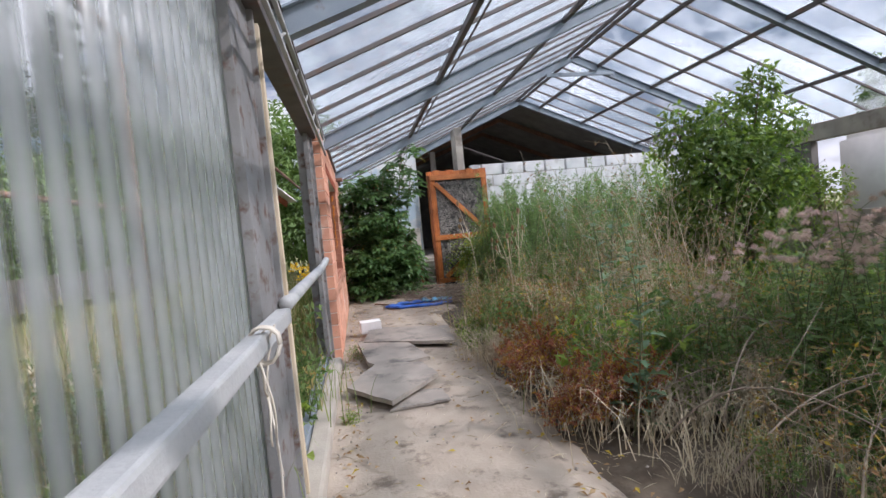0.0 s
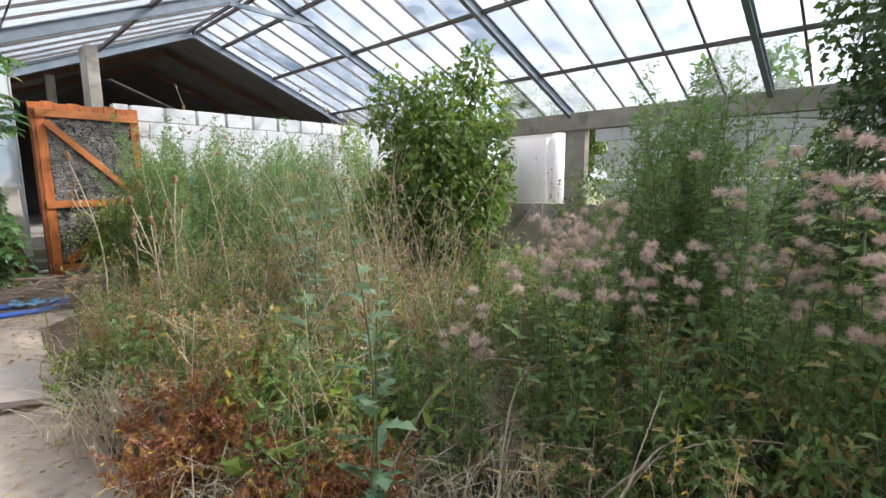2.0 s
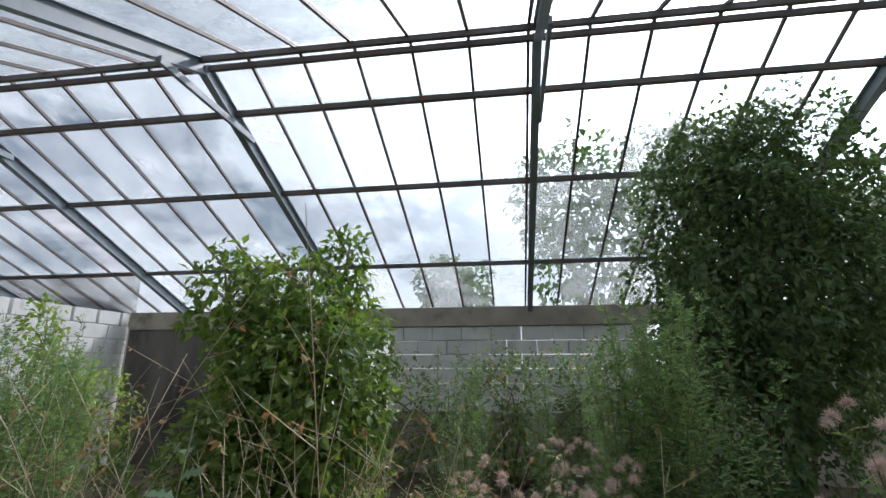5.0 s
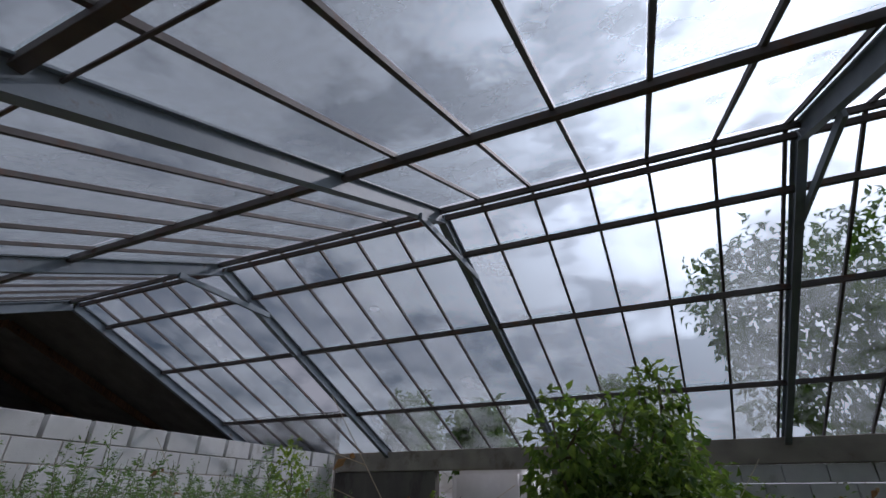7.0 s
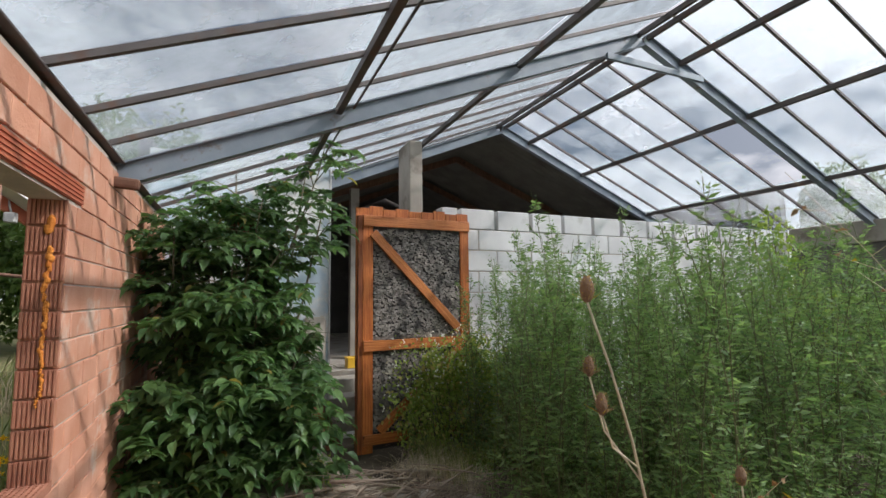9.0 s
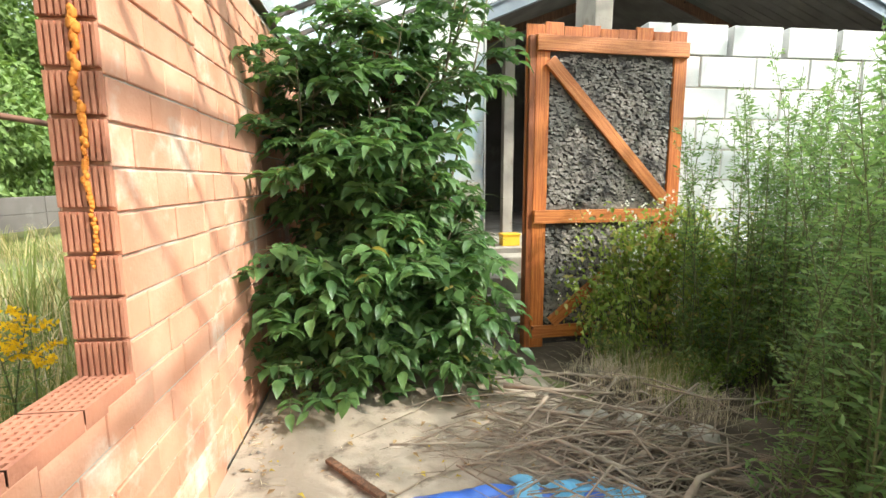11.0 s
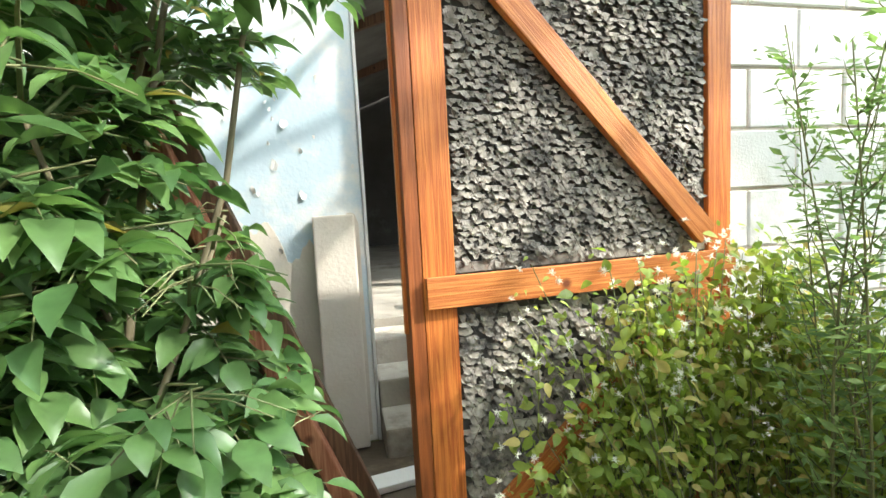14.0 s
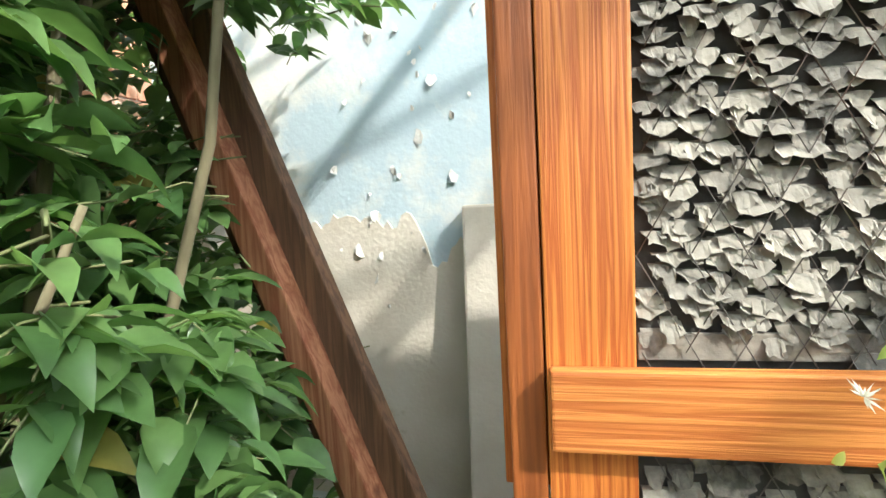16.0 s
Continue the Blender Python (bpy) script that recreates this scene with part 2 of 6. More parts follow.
def wood_mat(name, a, b, rough=0.55, grain=9.0, along=2, knots=True):
    """Softwood: long grain along one axis, rings round knots."""
    m, n, l = nodes_of(name)
    p = n["Principled BSDF"]
    p.inputs["Roughness"].default_value = rough
    tc, mp = n.new("ShaderNodeTexCoord"), n.new("ShaderNodeMapping")
    sc = [grain * 5] * 3
    sc[along] = grain * (0.25 if grain < 15 else 0.11)
    mp.inputs["Scale"].default_value = sc
    oi = n.new("ShaderNodeObjectInfo")
    ad = n.new("ShaderNodeVectorMath")
    ad.operation = "MULTIPLY_ADD"
    l.new(oi.outputs["Random"], ad.inputs[0])
    ad.inputs[1].default_value = (7, 3, 5)
    l.new(tc.outputs["Object"], ad.inputs[2])
    l.new(ad.outputs[0], mp.inputs["Vector"])
    no = n.new("ShaderNodeTexNoise")
    no.inputs["Scale"].default_value, no.inputs["Detail"].default_value, no.inputs["Distortion"].default_value = 1.0, 6, 0.6
    l.new(mp.outputs["Vector"], no.inputs["Vector"])
    wv = n.new("ShaderNodeMath")
    wv.operation = "PINGPONG"
    wv.inputs[1].default_value = 0.14
    l.new(no.outputs["Fac"], wv.inputs[0])
    mr = n.new("ShaderNodeMapRange")
    mr.inputs["From Max"].default_value = 0.14
    l.new(wv.outputs[0], mr.inputs["Value"])
    vo = n.new("ShaderNodeTexVoronoi")
    vo.inputs["Scale"].default_value = 4.2
    vo.inputs["Randomness"].default_value = 1.0
    l.new(ad.outputs[0], vo.inputs["Vector"])
    kn = n.new("ShaderNodeMapRange")
    kn.inputs["From Min"].default_value, kn.inputs["From Max"].default_value = 0.045, 0.11
    kn.inputs["To Min"].default_value, kn.inputs["To Max"].default_value = 1.0 if knots else 0.0, 0.0
    l.new(vo.outputs["Distance"], kn.inputs["Value"])
    mx = n.new("ShaderNodeMix")
    mx.data_type = "RGBA"
    mx.inputs["A"].default_value, mx.inputs["B"].default_value = (*a, 1), (*b, 1)
    l.new(mr.outputs["Result"], mx.inputs["Factor"])
    m2 = n.new("ShaderNodeMix")
    m2.data_type = "RGBA"
    m2.inputs["B"].default_value = (a[0] * 0.35, a[1] * 0.28, a[2] * 0.25, 1)
    l.new(kn.outputs["Result"], m2.inputs["Factor"])
    l.new(mx.outputs["Result"], m2.inputs["A"])
    big = n.new("ShaderNodeTexNoise")
    big.inputs["Scale"].default_value, big.inputs["Detail"].default_value = 3.5, 4
    l.new(ad.outputs[0], big.inputs["Vector"])
    hs = n.new("ShaderNodeHueSaturation")
    m3 = n.new("ShaderNodeMapRange")
    m3.inputs["To Min"].default_value, m3.inputs["To Max"].default_value = 0.55, 1.4
    l.new(big.outputs["Fac"], m3.inputs["Value"])
    l.new(m3.outputs["Result"], hs.inputs["Value"])
    l.new(m2.outputs["Result"], hs.inputs["Color"])
    l.new(hs.outputs["Color"], p.inputs["Base Color"])
    bp = n.new("ShaderNodeBump")
    bp.inputs["Strength"].default_value, bp.inputs["Distance"].default_value = 0.25, 0.003
    l.new(mr.outputs["Result"], bp.inputs["Height"])
    l.new(bp.outputs["Normal"], p.inputs["Normal"])
    return m


M_STEEL = mat("painted_steel", (0.19, 0.225, 0.26), (0.26, 0.30, 0.335), 5, 0.5, 0.1, 0.08, stain=(0.16, 0.10, 0.07), stain_scale=5, stain_at=0.62)
M_STEEL_DARK = mat("weathered_steel", (0.10, 0.09, 0.085), (0.15, 0.13, 0.12), 7, 0.6, 0.3, 0.15, stain=(0.15, 0.08, 0.05), stain_scale=4)
M_COLUMN = mat("rusting_column", (0.17, 0.165, 0.16), (0.26, 0.255, 0.25), 4, 0.6, 0.1, 0.2, stain=(0.10, 0.05, 0.03), stain_scale=11, stain_at=0.53)
M_CONC = mat("concrete", (0.30, 0.27, 0.23), (0.44, 0.40, 0.34), 3, 0.9, 0, 0.3, 40, stain=(0.21, 0.18, 0.145), stain_scale=2.2, stain_at=0.54)
M_PATH = mat("dusty_concrete", (0.30, 0.245, 0.19), (0.42, 0.35, 0.275), 3.5, 0.92, 0, 0.45, 55, stain=(0.16, 0.125, 0.095), stain_scale=5, stain_at=0.54)
M_SLAB = mat("fibre_cement", (0.25, 0.22, 0.19), (0.36, 0.31, 0.26), 4, 0.9, 0, 0.3, 55, stain=(0.15, 0.135, 0.12), stain_scale=3, stain_at=0.52)
M_KERB = mat("weathered_kerb", (0.33, 0.29, 0.24), (0.44, 0.39, 0.32), 5, 0.9, 0, 0.25)
M_BLOCK = mat("white_block", (0.62, 0.62, 0.61), (0.74, 0.74, 0.73), 4, 0.85, 0, 0.25, 80, stain=(0.46, 0.46, 0.42), stain_scale=2.5, stain_at=0.58, per_object=0.07)
M_BRICK = mat("hollow_brick", (0.53, 0.235, 0.14), (0.64, 0.33, 0.22), 5, 0.85, 0, 0.3, 70, stain=(0.62, 0.46, 0.36), stain_scale=3, stain_at=0.55, per_object=0.13)
M_BRICK_END = mat("brick_end", (0.36, 0.14, 0.085), (0.46, 0.20, 0.12), 8, 0.85, 0, 0.3, 70, stain=(0.62, 0.20, 0.04), stain_scale=3, stain_at=0.6, per_object=0.12)
M_MORTAR = mat("mortar", (0.46, 0.40, 0.34), (0.58, 0.51, 0.44), 9, 0.95, 0, 0.4, 90)
M_SOIL = mat("soil", (0.065, 0.048, 0.033), (0.12, 0.09, 0.06), 4, 0.95, 0, 0.5, 30, stain=(0.17, 0.13, 0.09), stain_scale=2)
M_GRASSLAND = mat("meadow", (0.11, 0.13, 0.045), (0.20, 0.19, 0.075), 1.5, 0.95, 0, 0.6, 30, stain=(0.28, 0.24, 0.12), stain_scale=0.7)
# concrete darkened so the backlit wall's shade sits in the colour
M_CONC_SHADE = mat("shaded_concrete", (0.12, 0.11, 0.10), (0.19, 0.175, 0.155), 3, 0.92, 0, 0.3, 40, stain=(0.07, 0.062, 0.055), stain_scale=1.6, stain_at=0.5, stretch=(1, 1, 0.35))
# very dark tone with paler patches, for shed walls and garden wall
M_DARK = mat("dark_wall", (0.075, 0.068, 0.06), (0.11, 0.10, 0.09), 2, 0.95, 0, 0.3, stain=(0.15, 0.14, 0.125), stain_scale=1.5)
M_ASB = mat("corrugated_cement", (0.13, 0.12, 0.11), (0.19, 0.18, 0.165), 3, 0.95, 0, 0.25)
M_PLASTER = mat("flaking_blue_paint", (0.72, 0.73, 0.71), (0.80, 0.80, 0.77), 3, 0.8, 0, 0.2, 40, stain=(0.50, 0.62, 0.70), stain_scale=1.4, stain_at=0.48)
M_CREAM = mat("cream_plaster", (0.62, 0.56, 0.48), (0.70, 0.65, 0.58), 4, 0.85, 0, 0.3, 50, stain=(0.42, 0.36, 0.26), stain_scale=2.5, stain_at=0.58)
M_WHITE = mat("white_plaster", (0.70, 0.69, 0.67), (0.78, 0.77, 0.75), 5, 0.8, 0, 0.3, 40)
M_DOORWOOD = wood_mat("stained_pine", (0.34, 0.078, 0.014), (0.58, 0.19, 0.040), grain=20)
M_OLDWOOD = wood_mat("old_timber", (0.10, 0.05, 0.03), (0.20, 0.10, 0.055), 0.75, 7)
M_DOORDARK = wood_mat("dark_stained_pine", (0.20, 0.052, 0.012), (0.30, 0.085, 0.02))
M_OLDRED = wood_mat("worn_red_timber", (0.27, 0.085, 0.04), (0.46, 0.20, 0.11), 0.7, 8)
M_PALEWOOD = wood_mat("pale_timber", (0.50, 0.40, 0.27), (0.62, 0.52, 0.38), 0.7, 6, knots=False)
M_RAIL = mat("chalky_paint", (0.33, 0.335, 0.33), (0.43, 0.43, 0.415), 7, 0.7, 0, 0.25, stain=(0.20, 0.175, 0.145), stain_scale=6, stain_at=0.6)
M_RUST = mat("rusty_pipe", (0.14, 0.07, 0.045), (0.22, 0.11, 0.07), 9, 0.8, 0.2, 0.3)
M_REDPAINT = mat("red_paint", (0.42, 0.10, 0.05), (0.52, 0.16, 0.08), 6, 0.7, 0, 0.2)
M_BLUE = mat("blue_sheet", (0.03, 0.10, 0.46), (0.06, 0.18, 0.60), 6, 0.35, 0, 0.3, 25)
M_CYAN = mat("light_blue_sheet", (0.10, 0.38, 0.62), (0.20, 0.50, 0.72), 6, 0.35, 0, 0.3, 25)
M_YELLOW = mat("yellow_plastic", (0.72, 0.42, 0.03), (0.80, 0.50, 0.05), 5, 0.45, 0, 0.05)
M_FOAM = mat("orange_foam", (0.58, 0.17, 0.02), (0.70, 0.27, 0.04), 25, 0.8, 0, 0.5, 90)
M_STRING = mat("hemp_twine", (0.50, 0.44, 0.36), (0.62, 0.56, 0.47), 30, 0.9, 0, 0.2)
M_PEEL_DARK = mat("bitumen_felt", (0.035, 0.033, 0.032), (0.075, 0.07, 0.068), 12, 0.75, 0, 0.3)
M_GLASS_L = glass_mat("milky_glass", 0.28, dirt=(0.72, 0.76, 0.78), spread=0.12)
M_GLASS_R = glass_mat("dusty_glass", 0.12, dirt=(0.74, 0.76, 0.77), spread=0.15)
# striped haze stands in for the bright and dark refraction bands
M_PLASTIC = glass_mat("fibreglass_sheet", 0.30, tint=(0.97, 0.975, 0.96), dirt=(0.74, 0.77, 0.77), spread=0.12, rough=0.3, light_ribs=0.38)
M_ELDER = leaf_mat("elder_leaf", (0.055, 0.120, 0.042), (0.130, 0.225, 0.075), 0.38, 0.40, 0.5, dry=(0.24, 0.22, 0.06), dry_at=0.987)
M_MUG = leaf_mat("mugwort_leaf", (0.10, 0.18, 0.062), (0.21, 0.31, 0.115), 0.45, 0.6)
M_VINE = leaf_mat("vine_leaf", (0.13, 0.215, 0.045), (0.27, 0.35, 0.09), 0.46, 0.45)
M_CLEM = leaf_mat("clematis_leaf", (0.16, 0.25, 0.05), (0.34, 0.42, 0.12), 0.48, 0.45, dry=(0.42, 0.38, 0.14), dry_at=0.85)
M_HOP = leaf_mat("hop_leaf", (0.065, 0.125, 0.030), (0.180, 0.255, 0.065), 0.46, 0.45)
M_IVY = leaf_mat("climber_leaf", (0.045, 0.085, 0.030), (0.105, 0.165, 0.055), 0.30, 0.5)
M_HERB = leaf_mat("herb_leaf", (0.08, 0.145, 0.045), (0.195, 0.27, 0.095), 0.40, 0.55, dry=(0.33, 0.27, 0.10), dry_at=0.9)
M_DRYLEAF = leaf_mat("withered_leaf", (0.22, 0.13, 0.06), (0.36, 0.26, 0.14), 0.25, 0.8, dry=(0.42, 0.32, 0.06), dry_at=0.8)
M_REDLEAF = leaf_mat("red_leaf", (0.22, 0.075, 0.045), (0.33, 0.15, 0.08), 0.25, 0.8, dry=(0.40, 0.26, 0.05), dry_at=0.75)
M_YELLEAF = leaf_mat("yellowing_leaf", (0.30, 0.26, 0.05), (0.48, 0.36, 0.06), 0.35, 0.7)
M_STRAW = leaf_mat("dry_stalk", (0.40, 0.33, 0.215), (0.60, 0.52, 0.38), 0.15, 0.8)
M_GRASS = leaf_mat("grass_blade", (0.11, 0.16, 0.04), (0.24, 0.27, 0.09), 0.35, 0.6, dry=(0.42, 0.36, 0.18), dry_at=0.7)
M_STEM = leaf_mat("green_stem", (0.10, 0.13, 0.05), (0.17, 0.17, 0.08), 0.05, 0.7)
M_BARK = mat("bark", (0.10, 0.085, 0.05), (0.18, 0.15, 0.09), 12, 0.9, 0, 0.5, 40, stretch=(1, 1, 0.3))
M_TWIG = mat("dead_twig", (0.22, 0.17, 0.125), (0.36, 0.29, 0.22), 14, 0.9, 0, 0.3)
M_FLUFF = leaf_mat("thistle_down", (0.46, 0.36, 0.31), (0.62, 0.53, 0.47), 0.4, 0.95, 0.1)
M_TEASEL = mat("teasel_head", (0.20, 0.12, 0.07), (0.32, 0.20, 0.12), 40, 0.9, 0, 0.6, 200)
M_GOLD = leaf_mat("goldenrod_flower", (0.72, 0.50, 0.02), (0.82, 0.62, 0.04), 0.3, 0.8)
M_PETAL = leaf_mat("white_petal", (0.74, 0.75, 0.68), (0.80, 0.80, 0.76), 0.4, 0.6)
M_PINE = leaf_mat("conifer_needle", (0.030, 0.055, 0.025), (0.060, 0.090, 0.040), 0.15, 0.6)
M_HEDGE = leaf_mat("hedge_leaf", (0.07, 0.13, 0.03), (0.14, 0.21, 0.06), 0.35, 0.6)


# ---- mesh helpers ----
def link(name, mesh, material, parent=None, label=""):
    if material is not None and not mesh.materials:
        mesh.materials.append(material)
    ob = new(name, mesh)
    if parent is not None:
        ob.parent = parent
    if label:
        ob["label"] = label
    return ob


def part(name, bm, material, parent, label="", smooth=False):
    me = bpy.data.meshes.new(name)
    bm.to_mesh(me)
    bm.free()
    if smooth:
        me.polygons.foreach_set("use_smooth", [True] * len(me.polygons))
    return link(name, me, material, parent, label)


def mesh_of(name, verts, faces, material, smooth=False):
    me = bpy.data.meshes.new(name)
    me.from_pydata([tuple(v) for v in verts] if not isinstance(verts, np.ndarray) else verts.tolist(), [], faces if isinstance(faces, list) else faces.tolist())
    if smooth:
        me.polygons.foreach_set("use_smooth", [True] * len(me.polygons))
    me.materials.append(material)
    return me


def thing(name, label, category, at=(0, 0, 0), group="", kind="", rz=0.0):
    ob = new(name)
    ob.matrix_basis = pose(*at, 0, 0, rz)
    return tagged(ob, label, category, group, kind)


def box_into(bm, x0, x1, y0, y1, z0, z1, m=None, bevel=0.0):
    r = bmesh.ops.create_cube(bm, size=1.0)
    vs = r["verts"]
    bmesh.ops.scale(bm, vec=(x1 - x0, y1 - y0, z1 - z0), verts=vs)
    bmesh.ops.translate(bm, vec=((x0 + x1) / 2, (y0 + y1) / 2, (z0 + z1) / 2), verts=vs)
    if m is not None:
        bmesh.ops.transform(bm, matrix=m, verts=vs)
    if bevel:
        es = list({e for v in vs for e in v.link_edges})
        bmesh.ops.bevel(bm, geom=es, offset=bevel, segments=2, affect="EDGES", profile=0.6)


def box(x0, x1, y0, y1, z0, z1, m=None, bevel=0.0):
    bm = bmesh.new()
    box_into(bm, x0, x1, y0, y1, z0, z1, m, bevel)
    return bm


def beam(a, b, w, h, bevel=0.004):
    """A squared bar from a to b, w across and h deep, upright."""
    a, b = Vector(a), Vector(b)
    d = b - a
    rot = d.to_track_quat("Y", "Z").to_matrix().to_4x4()
    return box(-w / 2, w / 2, 0, d.length, -h / 2, h / 2, Matrix.Translation(a) @ rot, bevel)


def ibeam(a, b, w, h, t=0.012):
    """An I-section from a to b."""
    a, b = Vector(a), Vector(b)
    d = b - a
    m = Matrix.Translation(a) @ d.to_track_quat("Y", "Z").to_matrix().to_4x4()
    bm = bmesh.new()
    n = d.length
    box_into(bm, -w / 2, w / 2, 0, n, h / 2 - t, h / 2, m)
    box_into(bm, -w / 2, w / 2, 0, n, -h / 2, -h / 2 + t, m)
    box_into(bm, -t / 2, t / 2, 0.001, n - 0.001, -h / 2 + t, h / 2 - t, m)
    return bm


def tube(points, radii, sides=6):
    """Verts and faces of a tube along points."""
    pts = [Vector(p) for p in points]
    vs, fs = [], []
    for i, p in enumerate(pts):
        d = (pts[min(i + 1, len(pts) - 1)] - pts[max(i - 1, 0)]).normalized()
        u = d.cross(Vector((0.31, 0.77, 0.23))).normalized()
        v = d.cross(u)
        r = radii[i] if hasattr(radii, "__len__") else radii
        for k in range(sides):
            a = math.tau * k / sides
            vs.append(p + (u * math.cos(a) + v * math.sin(a)) * r)
    for i in range(len(pts) - 1):
        for k in range(sides):
            a, b = i * sides + k, i * sides + (k + 1) % sides
            fs.append((a, b, b + sides, a + sides))
    fs.append(tuple(range(sides))[::-1])
    fs.append(tuple(range((len(pts) - 1) * sides, len(pts) * sides)))
    return vs, fs


def tubes_mesh(name, lines, material, sides=5):
    vs, fs = [], []
    for pts, rad in lines:
        v, f = tube(pts, rad, sides)
        o = len(vs)
        vs += v
        fs += [tuple(i + o for i in q) for q in f]
    return mesh_of(name, vs, fs, material, True)


LEAF_PLAIN = (np.array([(0, 0, 0), (0.5, 0.42, 0.10), (0, 1, -0.10), (-0.5, 0.42, 0.10), (0, 0.45, 0)]),
              [(0, 1, 4), (1, 2, 4), (2, 3, 4), (3, 0, 4)])
LEAF_THIN = (np.array([(0, 0, 0), (0.5, 0.4, 0), (0, 1, -0.06), (-0.5, 0.4, 0)]), [(0, 1, 2), (0, 2, 3)])
LEAF_FINE = (np.array([(0, 0, 0), (0.30, 0.14, 0.05), (0.50, 0.36, 0.08), (0.42, 0.62, 0.03), (0.20, 0.84, -0.06), (0, 1, -0.16),
                       (-0.20, 0.84, -0.06), (-0.42, 0.62, 0.03), (-0.50, 0.36, 0.08), (-0.30, 0.14, 0.05), (0, 0.36, 0), (0, 0.68, -0.03)]),
             [(0, 1, 10), (1, 2, 10), (2, 3, 11, 10), (3, 4, 11), (4, 5, 11), (5, 6, 11), (6, 7, 11), (7, 8, 10, 11), (8, 9, 10), (9, 0, 10)])
LEAF_LOBED = (np.array([(0, 0, 0), (0.16, 0.14, 0.02), (0.55, 0.22, 0.08), (0.18, 0.34, 0.02), (0.60, 0.50, 0.06), (0.17, 0.56, 0), (0.42, 0.76, 0), (0, 1, -0.12),
                        (-0.42, 0.76, 0), (-0.17, 0.56, 0), (-0.60, 0.50, 0.06), (-0.18, 0.34, 0.02), (-0.55, 0.22, 0.08), (-0.16, 0.14, 0.02)]),
              [(0, 1, 13), (1, 2, 3), (1, 3, 11, 13), (13, 11, 12), (3, 4, 5), (3, 5, 9, 11), (11, 9, 10), (5, 6, 7), (5, 7, 9), (9, 7, 8)])


def leaves_mesh(name, pos, way, up, length, width, template, material, rng):
    """Many leaves in one mesh. pos, way, up: (n, 3); length, width: (n,)."""
    pos, way, up = np.asarray(pos, float), np.asarray(way, float), np.asarray(up, float)
    y = way / (np.linalg.norm(way, axis=1, keepdims=True) + 1e-9)
    x = np.cross(y, up)
    x /= np.linalg.norm(x, axis=1, keepdims=True) + 1e-9
    z = np.cross(x, y)
    tv, tf = template
    n, k = len(pos), len(tv)
    length, width = np.broadcast_to(length, n), np.broadcast_to(width, n)
    bend = rng.uniform(0.6, 2.2, n)
    v = (pos[:, None] + x[:, None] * (tv[None, :, 0, None] * width[:, None, None]) + y[:, None] * (tv[None, :, 1, None] * length[:, None, None])
         + z[:, None] * (tv[None, :, 2, None] * (length * bend)[:, None, None])).reshape(-1, 3)
    faces = [tuple(i + k * j for i in f) for j in range(n) for f in tf]
    return mesh_of(name, v, faces, material, len(tf) > 8)


def rand_dirs(rng, n):
    d = rng.normal(size=(n, 3))
    return d / np.linalg.norm(d, axis=1, keepdims=True)


# ---- structure ----
XL, XR, XA, ZA, SLOPE = -0.78, 8.42, 4.0, 4.46, 0.415
Y0, Y1 = -5.45, 9.76
BAY = [-5.45, -2.45, 0.55, 3.64, 6.71, 9.76]


def roof_z(x):
    return ZA - SLOPE * abs(x - XA)


def flat_part(name, bm, material, label, kind="structure", cat=""):
    ob = part(name, bm, material, None, label)
    return tagged(ob, label, cat or name.split("_")[0], "", kind)


def ground_sheet():
    """Soil and meadow in one sheet that reaches the horizon."""
    bm = bmesh.new()
    xs = [-400, -60, -20, -8, -4, -2, -0.95, 8.6, 12, 25, 70, 400]
    ys = [-400, -60, -20, -8, -5.6, 9.9, 16, 30, 70, 400]
    grid = [[bm.verts.new((x, y, -0.04 if -1 < x < 8.7 and -5.7 < y < 16.5 else -0.02 + (0.55 if x < -5 else 0.0))) for y in ys] for x in xs]
    for i in range(len(xs) - 1):
        for j in range(len(ys) - 1):
            bm.faces.new((grid[i][j], grid[i + 1][j], grid[i + 1][j + 1], grid[i][j + 1]))
    flat_part("ground", bm, M_GRASSLAND, "meadow of dry and green grass round the glasshouse")


def floor_soil():
    bm = bmesh.new()
    n, m = 44, 66
    rows = []
    for i in range(n + 1):
        x = -0.72 + (XR - 0.1 + 0.72) * i / n
        row = []
        for j in range(m + 1):
            y = Y0 + (9.0 - Y0) * j / m
            z = 0.05 * noise.noise((x * 0.9, y * 0.9, 0)) + 0.02 * noise.noise((x * 4, y * 4, 3))
            row.append(bm.verts.new((x, y, z - 0.01 if x > 0.75 else -0.035)))
        rows.append(row)
    for i in range(n):
        for j in range(m):
            bm.faces.new((rows[i][j], rows[i + 1][j], rows[i + 1][j + 1], rows[i][j + 1]))
    ob = flat_part("floor", bm, M_SOIL, "bare soil bed of the overgrown glasshouse")
    bm = bmesh.new()
    edge_x = lambda y: 0.62 + 0.22 * noise.noise((y * 0.7, 2, 1)) + 0.06 * noise.noise((y * 4, 5, 1)) + (0.5 if y > 5.2 else 0)
    ys = [Y0 + 0.1 + (8.6 - Y0) * k / 90 for k in range(91)]
    cols = []
    for y in ys:
        e = edge_x(y)
        cols.append([bm.verts.new((-0.74 + (e + 0.74) * u / 8, y, 0.012 + 0.012 * noise.noise((u * 0.7, y * 1.3, 9)) - (0.05 if u == 8 else 0))) for u in range(9)])
    for a, b in zip(cols, cols[1:]):
        for u in range(8):
            bm.faces.new((a[u], a[u + 1], b[u + 1], b[u]))
    flat_part("path", bm, M_PATH, "dusty concrete path with crumbling edge along the glasshouse wall")


